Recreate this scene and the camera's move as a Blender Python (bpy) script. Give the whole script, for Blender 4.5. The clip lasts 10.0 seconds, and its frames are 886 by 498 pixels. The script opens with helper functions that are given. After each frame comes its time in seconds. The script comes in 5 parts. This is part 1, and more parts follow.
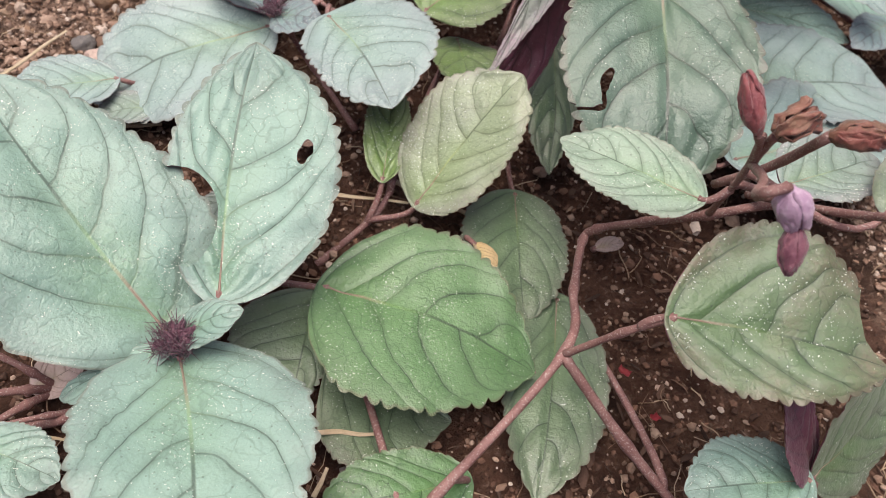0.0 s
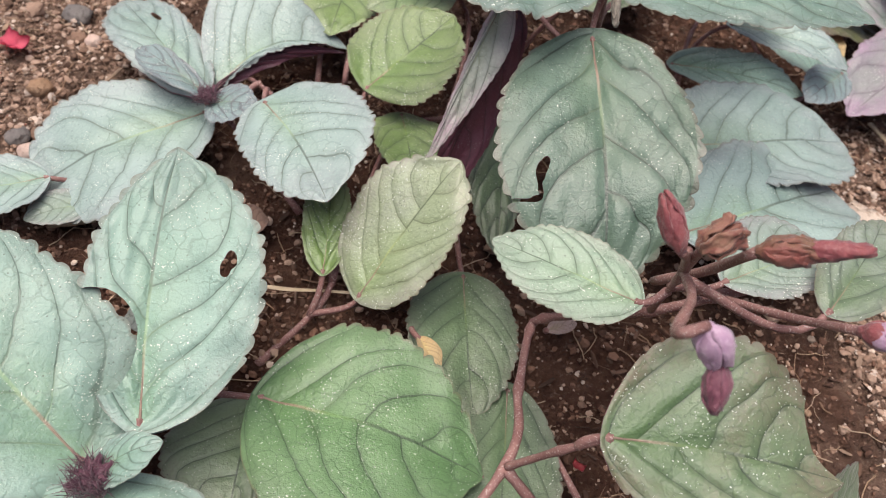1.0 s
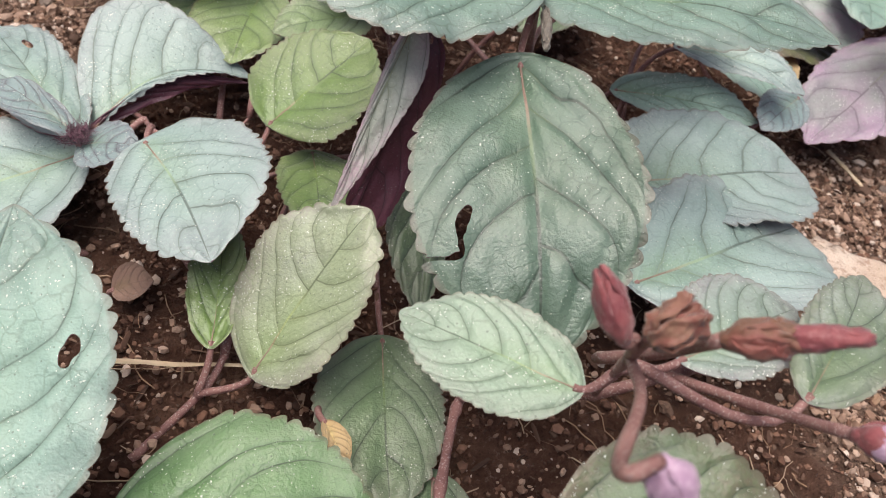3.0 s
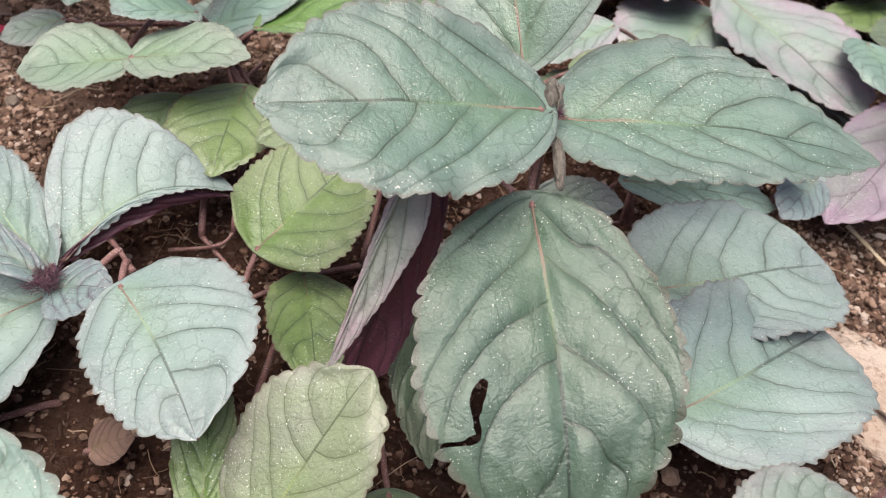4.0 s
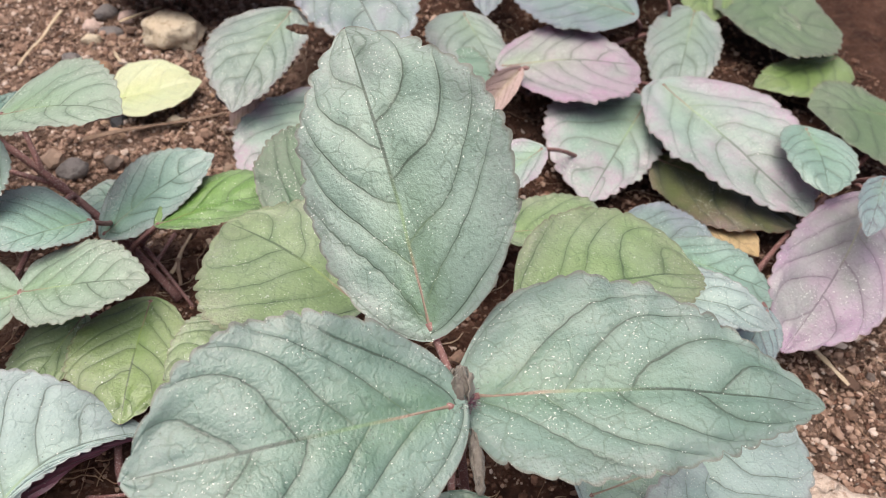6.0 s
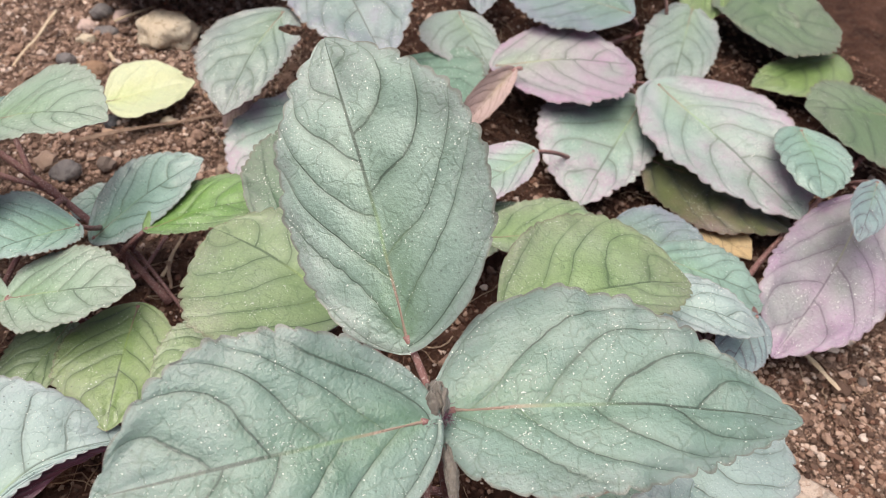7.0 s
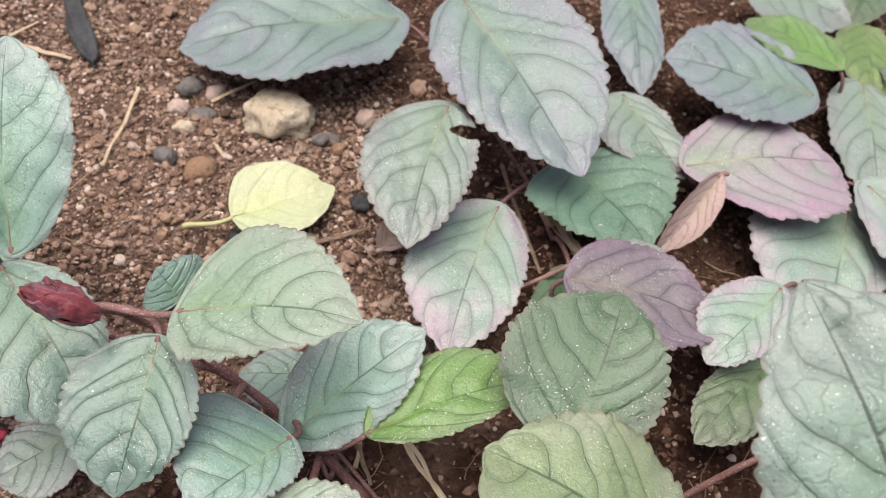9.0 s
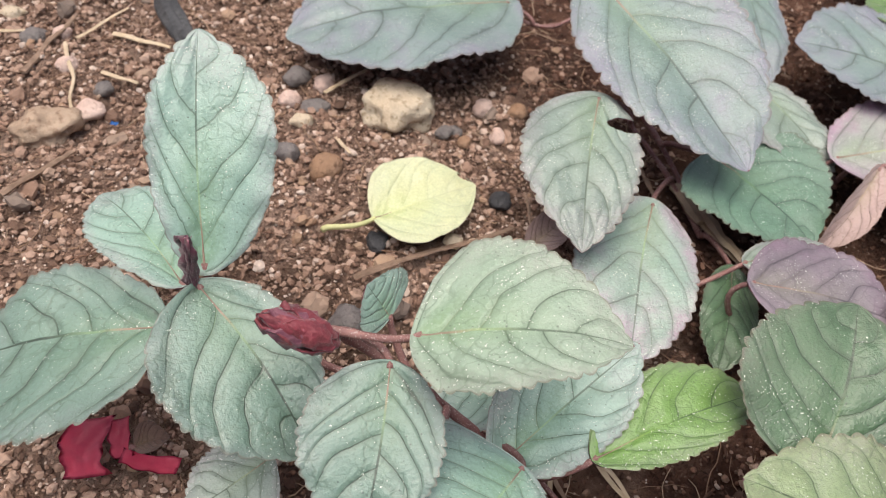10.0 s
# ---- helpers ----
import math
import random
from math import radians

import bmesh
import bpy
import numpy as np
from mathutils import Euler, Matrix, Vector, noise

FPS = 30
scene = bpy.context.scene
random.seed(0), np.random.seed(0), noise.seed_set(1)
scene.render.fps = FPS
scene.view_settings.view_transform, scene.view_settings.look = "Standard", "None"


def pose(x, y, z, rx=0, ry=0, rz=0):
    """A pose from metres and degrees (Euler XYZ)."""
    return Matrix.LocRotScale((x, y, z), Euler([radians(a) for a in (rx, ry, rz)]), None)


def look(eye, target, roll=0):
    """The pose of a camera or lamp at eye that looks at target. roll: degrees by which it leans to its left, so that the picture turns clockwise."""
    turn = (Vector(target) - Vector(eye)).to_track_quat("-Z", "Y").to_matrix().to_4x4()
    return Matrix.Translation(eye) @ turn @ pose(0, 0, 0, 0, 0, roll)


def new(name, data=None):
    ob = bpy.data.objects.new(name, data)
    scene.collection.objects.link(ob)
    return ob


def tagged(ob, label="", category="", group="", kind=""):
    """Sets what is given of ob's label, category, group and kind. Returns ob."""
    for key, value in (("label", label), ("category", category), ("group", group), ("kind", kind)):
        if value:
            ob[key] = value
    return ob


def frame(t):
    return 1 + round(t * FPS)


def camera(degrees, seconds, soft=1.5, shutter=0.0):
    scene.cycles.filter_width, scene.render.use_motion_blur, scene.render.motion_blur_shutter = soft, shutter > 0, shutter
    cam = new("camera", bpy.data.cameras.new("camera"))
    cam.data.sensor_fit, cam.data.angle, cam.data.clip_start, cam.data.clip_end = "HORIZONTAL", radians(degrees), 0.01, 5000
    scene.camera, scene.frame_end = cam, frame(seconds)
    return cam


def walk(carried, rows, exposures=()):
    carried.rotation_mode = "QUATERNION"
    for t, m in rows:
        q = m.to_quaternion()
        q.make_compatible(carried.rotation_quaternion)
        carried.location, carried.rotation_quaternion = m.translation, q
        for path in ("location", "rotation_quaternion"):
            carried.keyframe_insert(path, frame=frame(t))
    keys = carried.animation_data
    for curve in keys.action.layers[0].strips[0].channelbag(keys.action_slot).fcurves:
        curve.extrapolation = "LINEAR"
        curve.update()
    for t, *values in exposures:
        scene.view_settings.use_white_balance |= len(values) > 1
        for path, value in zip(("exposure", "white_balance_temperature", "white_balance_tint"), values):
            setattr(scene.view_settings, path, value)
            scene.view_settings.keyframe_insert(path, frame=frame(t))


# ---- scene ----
cam = camera(59.0, 10.0, soft=0.7)
PATH = [
    (0, 0.0028, 0.0083, 0.1508, 38.65, -9.07, -0.17),
    (0.5, 0.0136, 0.0198, 0.1563, 38.99, -8.37, -1.74),
    (1, 0.0141, 0.0247, 0.1581, 40.60, -7.81, -2.50),
    (1.5, 0.0229, 0.0279, 0.1566, 40.98, -7.68, -2.84),
    (2, 0.0256, 0.0395, 0.1538, 41.71, -7.90, -4.45),
    (2.2, 0.0243, 0.0320, 0.1471, 41.48, -8.65, -3.72),
    (3.3, 0.0277, 0.0555, 0.1440, 43.42, -9.00, -6.13),
    (3.5, 0.0268, 0.0596, 0.1453, 43.71, -8.90, -6.28),
    (4, 0.0263, 0.0779, 0.1509, 43.73, -8.12, -7.67),
    (4.5, 0.0326, 0.0995, 0.1616, 43.76, -6.70, -10.22),
    (5, 0.0368, 0.1079, 0.1673, 44.31, -6.42, -11.33),
    (5.5, 0.0448, 0.1190, 0.1747, 43.16, -4.89, -12.47),
    (5.7, 0.0431, 0.1201, 0.1760, 43.53, -4.81, -13.30),
    (6.8, 0.0505, 0.1284, 0.1839, 43.22, -3.75, -13.83),
    (7, 0.0501, 0.1241, 0.1812, 42.76, -4.09, -13.33),
    (7.5, 0.0433, 0.1178, 0.1787, 42.77, -4.80, -12.41),
    (8, 0.0246, 0.1300, 0.1824, 42.91, -4.88, -12.71),
    (8.5, 0.0044, 0.1760, 0.1851, 43.27, -6.13, -14.69),
    (9, -0.0073, 0.2044, 0.1706, 42.67, -6.64, -16.46),
    (9.5, -0.0317, 0.2228, 0.1684, 42.48, -5.95, -16.72),
    (10, -0.0473, 0.2308, 0.1593, 41.34, -7.09, -17.76),
]
cam.data.dof.use_dof = True
cam.data.dof.focus_distance = 0.15
cam.data.dof.aperture_fstop = 36.0
walk(cam, [(t, pose(x, y, z, rx, ry, rz)) for t, x, y, z, rx, ry, rz in PATH])
rnd = random.Random(7)

# ---- light: a bright, hazy sky, the sun behind thin cloud ----
world = bpy.data.worlds.new("world")
scene.world = world
world.use_nodes = True
wn, wl = world.node_tree.nodes, world.node_tree.links
sky = wn.new("ShaderNodeTexSky")
sky.sky_type, sky.sun_disc = "NISHITA", False
sky.sun_elevation, sky.sun_rotation = radians(80), radians(-60)
sky.air_density, sky.dust_density, sky.ozone_density = 1.0, 9.0, 0.3
wl.new(sky.outputs[0], wn["Background"].inputs[0])
wn["Background"].inputs[1].default_value = 0.115
sun = new("sun", bpy.data.lights.new("sun", "SUN"))
sun.data.energy, sun.data.angle, sun.data.color = 2.3, radians(48), (1.0, 0.975, 0.94)
sun.matrix_world = look((-0.18, -0.12, 1.0), (0, 0.1, 0))
scene.view_settings.exposure = 0.12


# ---- materials ----
class Mat:
    """A small wrapper that adds nodes to one material."""

    def __init__(self, name, rough=0.6, spec=0.4):
        self.m = bpy.data.materials.new(name)
        self.m.use_nodes = True
        self.n, self.l = self.m.node_tree.nodes, self.m.node_tree.links
        self.b = self.n["Principled BSDF"]
        self.b.inputs["Roughness"].default_value = rough
        self.b.inputs["Specular IOR Level"].default_value = spec
        self.co = self.n.new("ShaderNodeTexCoord")

    def put(self, socket, value):
        if hasattr(value, "is_output"):
            self.l.new(value, socket)
        else:
            socket.default_value = value

    def math(self, op, a, b=0.0, c=0.0):
        node = self.n.new("ShaderNodeMath")
        node.operation = op
        for s, v in zip(node.inputs, (a, b, c)):
            self.put(s, v)
        return node.outputs[0]

    def noise(self, scale, detail=4.0, rough=0.55, vector=None):
        node = self.n.new("ShaderNodeTexNoise")
        node.inputs["Scale"].default_value, node.inputs["Detail"].default_value, node.inputs["Roughness"].default_value = scale, detail, rough
        self.l.new(vector or self.co.outputs["Object"], node.inputs["Vector"])
        return node.outputs["Fac"]

    def cells(self, scale, feature="F1", vector=None):
        node = self.n.new("ShaderNodeTexVoronoi")
        node.feature = feature
        node.inputs["Scale"].default_value = scale
        self.l.new(vector or self.co.outputs["Object"], node.inputs["Vector"])
        return node

    def step(self, value, lo, hi):
        node = self.n.new("ShaderNodeMapRange")
        node.interpolation_type = "SMOOTHSTEP"
        for s, v in zip(node.inputs, (value, lo, hi, 0.0, 1.0)):
            self.put(s, v)
        return node.outputs[0]

    def mix(self, fac, a, b):
        node = self.n.new("ShaderNodeMix")
        node.data_type = "RGBA"
        self.put(node.inputs[0], fac)
        self.put(node.inputs[6], a if hasattr(a, "is_output") else (*a, 1.0))
        self.put(node.inputs[7], b if hasattr(b, "is_output") else (*b, 1.0))
        return node.outputs[2]

    def ramp(self, fac, *stops):
        node = self.n.new("ShaderNodeValToRGB")
        e = node.color_ramp.elements
        while len(e) < len(stops):
            e.new(0.5)
        for el, (p, c) in zip(e, stops):
            el.position, el.color = p, (*c, 1.0)
        self.put(node.inputs[0], fac)
        return node.outputs[0]

    def bump(self, height, strength, distance):
        node = self.n.new("ShaderNodeBump")
        node.inputs["Strength"].default_value, node.inputs["Distance"].default_value = strength, distance
        self.l.new(height, node.inputs["Height"])
        self.l.new(node.outputs[0], self.b.inputs["Normal"])

    def colour(self, value):
        self.put(self.b.inputs["Base Color"], value if hasattr(value, "is_output") else (*value, 1.0))

    def random(self):
        return self.n.new("ShaderNodeObjectInfo").outputs["Random"]


def leaf_material(name, main, second, edge, vein, flush=0.5, rough=0.42, specks=1.0, rib=(0.30, 0.17, 0.135), dotted=1.0, veined=1.0, gloss=0.8, sheen=0.16):
    """A leaf's upper face: two mottled tones, a flush towards the margin, thin veins, a fine net, dark glands, pale grit."""
    vein = tuple(0.85 * c for c in vein)
    main, second, edge, vein = (tuple(c * w for c, w in zip(tone, (0.995, 0.970, 0.990))) for tone in (main, second, edge, vein))
    k = Mat(name, rough, gloss)
    k.b.inputs["Sheen Weight"].default_value, k.b.inputs["Sheen Roughness"].default_value = sheen, 0.45
    uv = k.n.new("ShaderNodeSeparateXYZ")
    k.l.new(k.co.outputs["UV"], uv.inputs[0])
    u = k.math("ABSOLUTE", k.math("SUBTRACT", uv.outputs[0], 0.5))
    u = k.math("MULTIPLY", u, 2.0)
    v = uv.outputs[1]
    vmap = k.n.new("ShaderNodeUVMap")
    vmap.uv_map = "veins"
    vsep = k.n.new("ShaderNodeSeparateXYZ")
    k.l.new(vmap.outputs[0], vsep.inputs[0])
    grain = k.noise(170, 3)
    phase = k.math("ADD", vsep.outputs[0], k.math("MULTIPLY", k.math("SUBTRACT", grain, 0.5), 0.16))
    near = k.math("ABSOLUTE", k.math("SUBTRACT", k.math("FRACT", phase), 0.5))
    worn = k.math("MULTIPLY", k.step(grain, 0.30, 0.62), 0.35)
    side = k.math("SUBTRACT", 1.0, k.step(near, 0.007, 0.036))
    halo = k.math("SUBTRACT", 1.0, k.step(near, 0.0, 0.24))
    fade = k.math("SUBTRACT", 1.0, k.math("MULTIPLY", k.step(k.math("MAXIMUM", u, k.math("MULTIPLY", v, 0.98)), 0.70, 0.99), 0.65))
    side = k.math("MULTIPLY", k.math("MULTIPLY", side, fade), k.math("SUBTRACT", 1.0, worn))
    mid = k.math("SUBTRACT", 1.0, k.step(u, 0.007, 0.026))
    warp = k.n.new("ShaderNodeVectorMath")
    warp.operation = "MULTIPLY_ADD"
    jig = k.n.new("ShaderNodeTexNoise")
    jig.inputs["Scale"].default_value = 260
    k.l.new(k.co.outputs["Object"], jig.inputs["Vector"])
    k.l.new(jig.outputs["Color"], warp.inputs[0])
    warp.inputs[1].default_value = (0.0035, 0.0035, 0.0035)
    k.l.new(k.co.outputs["Object"], warp.inputs[2])
    net = k.cells(250, "DISTANCE_TO_EDGE", warp.outputs[0])
    net = k.math("SUBTRACT", 1.0, k.step(net.outputs["Distance"], 0.0, 0.075))
    mesh = k.cells(800, "DISTANCE_TO_EDGE", warp.outputs[0])
    mesh = k.math("SUBTRACT", 1.0, k.step(mesh.outputs["Distance"], 0.0, 0.14))
    net = k.math("MULTIPLY", net, k.step(k.noise(140, 2), 0.34, 0.62))
    big = k.noise(45, 3)
    patch = k.noise(85, 4, 0.6)
    tone = k.math("ADD", k.step(big, 0.35, 0.68), k.math("MULTIPLY", k.math("SUBTRACT", k.random(), 0.5), 0.5))
    base = k.mix(tone, main, second)
    swing = 1.5 if flush >= 0.6 else 0.8
    reach = k.math("ADD", k.math("MULTIPLY", k.math("MAXIMUM", u, k.math("MULTIPLY", v, 0.97)), 0.8 if flush >= 0.6 else 1.0), k.math("MULTIPLY", k.math("SUBTRACT", patch, 0.5), swing))
    rim = k.math("MULTIPLY", k.step(reach, 0.35 if flush >= 0.6 else 0.60, 1.02), flush)
    base = k.mix(rim, base, edge)
    core = k.math("MULTIPLY", k.math("SUBTRACT", 1.0, k.step(k.math("ADD", u, k.math("MULTIPLY", k.math("SUBTRACT", patch, 0.5), 0.7)), 0.02, 0.6)), k.math("SUBTRACT", 1.0, k.step(v, 0.05, 0.85)))
    base = k.mix(k.math("MULTIPLY", core, 0.55), base, (main[0] * 0.80, main[1] * 0.98, main[2] * 0.58))
    fine = k.noise(1500, 3)
    pale = tuple(min(1, c * 1.32 + 0.012) for c in main)
    base = k.mix(k.math("MULTIPLY", k.step(fine, 0.38, 0.72), 0.42), base, pale)
    base = k.mix(k.math("MULTIPLY", k.step(k.noise(330, 4, 0.65), 0.50, 0.72), 0.22), base, pale)
    base = k.mix(k.math("MULTIPLY", mesh, 0.07 * veined), base, vein)
    base = k.mix(k.math("MULTIPLY", net, 0.38 * veined), base, vein)
    base = k.mix(k.math("MULTIPLY", k.math("MULTIPLY", halo, fade), 0.36 * veined), base, vein)
    inner = k.math("MULTIPLY", k.math("SUBTRACT", 1.0, k.step(u, 0.10, 0.50)), k.math("SUBTRACT", 1.0, k.step(v, 0.15, 0.55)))
    light = tuple(min(1, a * b) for a, b in zip(main, (1.20, 1.22, 0.80)))
    deep = tuple(0.62 * c for c in vein)
    thread = k.mix(k.math("MULTIPLY", inner, 0.6), deep, light)
    base = k.mix(k.math("MULTIPLY", side, 0.95 * veined), base, thread)
    red = k.mix(k.step(v, 0.10, 0.32), rib, light)
    red = k.mix(k.step(v, 0.30, 0.55), red, deep)
    base = k.mix(k.math("MULTIPLY", mid, 0.85 * veined), base, red)
    flecks = k.noise(2300, 1.5, 0.5)
    white = k.math("MULTIPLY", k.step(k.math("ADD", flecks, k.math("MULTIPLY", k.noise(120, 3), 0.35)), 0.885, 0.915), 1.0)
    margin = k.step(k.math("ADD", u, k.math("MULTIPLY", fine, 0.03)), 0.985, 1.008)
    base = k.mix(k.math("MULTIPLY", margin, 0.55), base, tuple(0.35 * a + 0.65 * b for a, b in zip(vein, (0.15, 0.075, 0.065))))
    pits = k.cells(720)
    pit = k.n.new("ShaderNodeSeparateColor")
    k.l.new(pits.outputs["Color"], pit.inputs[0])
    dark = k.math("MULTIPLY", k.math("SUBTRACT", 1.0, k.step(pits.outputs["Distance"], 0.08, 0.17)), k.math("LESS_THAN", pit.outputs[1], 0.6))
    base = k.mix(k.math("MULTIPLY", dark, 0.55 * dotted), base, (0.05, 0.06, 0.05))
    base = k.mix(k.math("MULTIPLY", white, 0.85 * specks), base, (0.74, 0.76, 0.70))
    k.colour(base)
    k.put(k.b.inputs["Roughness"], k.math("ADD", rough - 0.14, k.math("ADD", k.math("MULTIPLY", fine, 0.2), k.math("MULTIPLY", k.step(big, 0.3, 0.7), 0.14))))
    h = k.math("ADD", k.math("MULTIPLY", fine, 0.45), k.math("MULTIPLY", k.noise(420, 3), 0.45))
    h = k.math("ADD", h, k.math("MULTIPLY", k.noise(130, 2), 0.7))
    h = k.math("SUBTRACT", h, k.math("MULTIPLY", k.math("ADD", k.math("MULTIPLY", halo, 0.55), k.math("ADD", k.math("MULTIPLY", side, 0.35), k.math("ADD", k.math("MULTIPLY", net, 0.18), k.math("MULTIPLY", mesh, 0.06)))), 0.5))
    h = k.math("ADD", h, k.math("MULTIPLY", white, 0.8))
    k.bump(h, 0.62, 0.0006)
    return k.m


SILVER = leaf_material("leaf_silver", (0.194, 0.306, 0.249), (0.263, 0.399, 0.328), (0.205, 0.245, 0.230), (0.101, 0.176, 0.123), 0.5)
FROST = leaf_material("leaf_frosted", (0.250, 0.347, 0.316), (0.325, 0.429, 0.398), (0.270, 0.280, 0.306), (0.137, 0.206, 0.163), 0.5)
SILVERGREEN = leaf_material("leaf_silver_green", (0.243, 0.381, 0.319), (0.313, 0.463, 0.372), (0.293, 0.272, 0.296), (0.118, 0.216, 0.142), 0.55)
SLATE = leaf_material("leaf_slate", (0.164, 0.231, 0.230), (0.232, 0.336, 0.318), (0.193, 0.178, 0.209), (0.096, 0.063, 0.099), 0.4)
LILAC = leaf_material("leaf_lilac_edge", (0.174, 0.250, 0.228), (0.231, 0.304, 0.290), (0.245, 0.195, 0.300), (0.090, 0.138, 0.117), 0.62)
PALE = leaf_material("leaf_pale_green", (0.222, 0.289, 0.244), (0.279, 0.346, 0.301), (0.251, 0.187, 0.228), (0.111, 0.173, 0.113), 0.45)
LIME = leaf_material("leaf_lime", (0.284, 0.345, 0.208), (0.329, 0.366, 0.284), (0.299, 0.263, 0.245), (0.179, 0.235, 0.113), 0.5)
LIMEGREEN = leaf_material("leaf_lime_green", (0.199, 0.285, 0.128), (0.228, 0.297, 0.184), (0.199, 0.201, 0.147), (0.077, 0.151, 0.050), 0.5)
BRIGHT = leaf_material("leaf_green", (0.143, 0.228, 0.060), (0.207, 0.279, 0.128), (0.182, 0.201, 0.112), (0.070, 0.126, 0.037), 0.4)
VIVID = leaf_material("leaf_vivid_green", (0.137, 0.264, 0.060), (0.168, 0.285, 0.108), (0.137, 0.162, 0.108), (0.069, 0.162, 0.030), 0.5)
GREEN = leaf_material("leaf_mid_green", (0.089, 0.189, 0.064), (0.121, 0.225, 0.094), (0.104, 0.159, 0.079), (0.032, 0.085, 0.025), 0.45)
DEEP = leaf_material("leaf_deep_blue_green", (0.086, 0.144, 0.103), (0.116, 0.187, 0.140), (0.091, 0.136, 0.087), (0.037, 0.076, 0.045), 0.5, 0.42, veined=1.25)
DEEPGREEN = leaf_material("leaf_deep_green", (0.117, 0.222, 0.150), (0.165, 0.269, 0.199), (0.133, 0.190, 0.143), (0.042, 0.103, 0.064), 0.4)
DULL = leaf_material("leaf_dull_green", (0.109, 0.170, 0.085), (0.152, 0.206, 0.126), (0.158, 0.154, 0.122), (0.050, 0.088, 0.043), 0.5)
DARK = leaf_material("leaf_dark", (0.090, 0.115, 0.034), (0.125, 0.140, 0.060), (0.171, 0.079, 0.104), (0.043, 0.059, 0.035), 0.6)
ROSEGREEN = leaf_material("leaf_rose_edge", (0.083, 0.147, 0.053), (0.135, 0.198, 0.104), (0.189, 0.115, 0.089), (0.045, 0.085, 0.031), 0.65)
ROSEFLUSH = leaf_material("leaf_rose_flush", (0.255, 0.363, 0.298), (0.359, 0.383, 0.386), (0.414, 0.242, 0.351), (0.180, 0.243, 0.188), 0.75)
PURPLEFLUSH = leaf_material("leaf_purple_flush", (0.292, 0.336, 0.297), (0.375, 0.336, 0.361), (0.376, 0.204, 0.320), (0.207, 0.225, 0.194), 0.9)
PURPLE = leaf_material("leaf_purple", (0.237, 0.245, 0.240), (0.335, 0.240, 0.335), (0.300, 0.160, 0.275), (0.184, 0.139, 0.183), 0.7)
TRIO = leaf_material("leaf_trio", (0.127, 0.213, 0.167), (0.179, 0.276, 0.223), (0.170, 0.196, 0.194), (0.061, 0.113, 0.072), 0.5, 0.4, veined=1.25)
TRIOPALE = leaf_material("leaf_pale_silver", (0.178, 0.267, 0.212), (0.250, 0.347, 0.283), (0.238, 0.247, 0.247), (0.086, 0.143, 0.090), 0.5, 0.4, veined=1.25)
WINE = leaf_material("leaf_wine", (0.107, 0.025, 0.046), (0.161, 0.040, 0.069), (0.171, 0.050, 0.093), (0.064, 0.020, 0.035), 0.5, 0.5, 0.3)
MOTTLED = leaf_material("leaf_mottled", (0.096, 0.148, 0.069), (0.320, 0.366, 0.323), (0.128, 0.119, 0.080), (0.064, 0.099, 0.058), 0.5)
YELLOW = leaf_material("leaf_fallen_yellow", (0.480, 0.500, 0.270), (0.450, 0.520, 0.310), (0.500, 0.510, 0.330), (0.466, 0.524, 0.359), 0.5, 0.45, 0.0, (0.66, 0.64, 0.36), 0.15, 0.25)
OCHRE = leaf_material("leaf_ochre", (0.412, 0.297, 0.136), (0.490, 0.376, 0.203), (0.353, 0.238, 0.113), (0.333, 0.238, 0.113), 0.4, 0.6, 0.2, (0.30, 0.22, 0.16))
DRY = leaf_material("leaf_dry_tan", (0.372, 0.277, 0.249), (0.470, 0.356, 0.328), (0.333, 0.228, 0.192), (0.274, 0.188, 0.158), 0.5, 0.7, 0.2, (0.30, 0.22, 0.16))
DEADBROWN = leaf_material("leaf_dead_brown", (0.170, 0.100, 0.072), (0.250, 0.165, 0.125), (0.120, 0.070, 0.050), (0.110, 0.065, 0.048), 0.5, 0.8, 0.1, (0.16, 0.10, 0.07), 0.3, 0.5)
RUGOSE = leaf_material("leaf_rugose_green", (0.066, 0.137, 0.067), (0.091, 0.164, 0.084), (0.097, 0.110, 0.081), (0.035, 0.076, 0.034), 0.5)
PURPLEHAIR = leaf_material("leaf_hairy_purple", (0.185, 0.160, 0.180), (0.235, 0.215, 0.225), (0.200, 0.110, 0.180), (0.080, 0.060, 0.085), 0.6, 0.45, 1.0)
PALELIME = leaf_material("leaf_pale_lime", (0.225, 0.320, 0.228), (0.285, 0.380, 0.286), (0.285, 0.260, 0.244), (0.110, 0.185, 0.106), 0.4)
PURPLEFOLD = leaf_material("leaf_folded", (0.384, 0.427, 0.359), (0.461, 0.451, 0.415), (0.437, 0.262, 0.346), (0.217, 0.262, 0.194), 0.8)


def plain(name, a, b, rough=0.6, scale=300.0, bump=0.4, depth=0.0005, spec=0.4):
    """Two mottled tones with a fine relief."""
    k = Mat(name, rough, spec)
    n1, n2 = k.noise(scale, 4), k.noise(scale * 6, 3)
    tone = k.math("ADD", k.step(n1, 0.3, 0.7), k.math("MULTIPLY", k.math("SUBTRACT", k.random(), 0.5), 0.6))
    k.colour(k.mix(k.math("MULTIPLY", n2, 0.4), k.mix(tone, a, b), tuple(c * 0.5 for c in a)))
    k.bump(k.math("ADD", n1, k.math("MULTIPLY", n2, 0.5)), bump, depth)
    return k.m


UNDER = plain("leaf_underside", (0.21, 0.075, 0.105), (0.29, 0.125, 0.155), 0.45, 200)


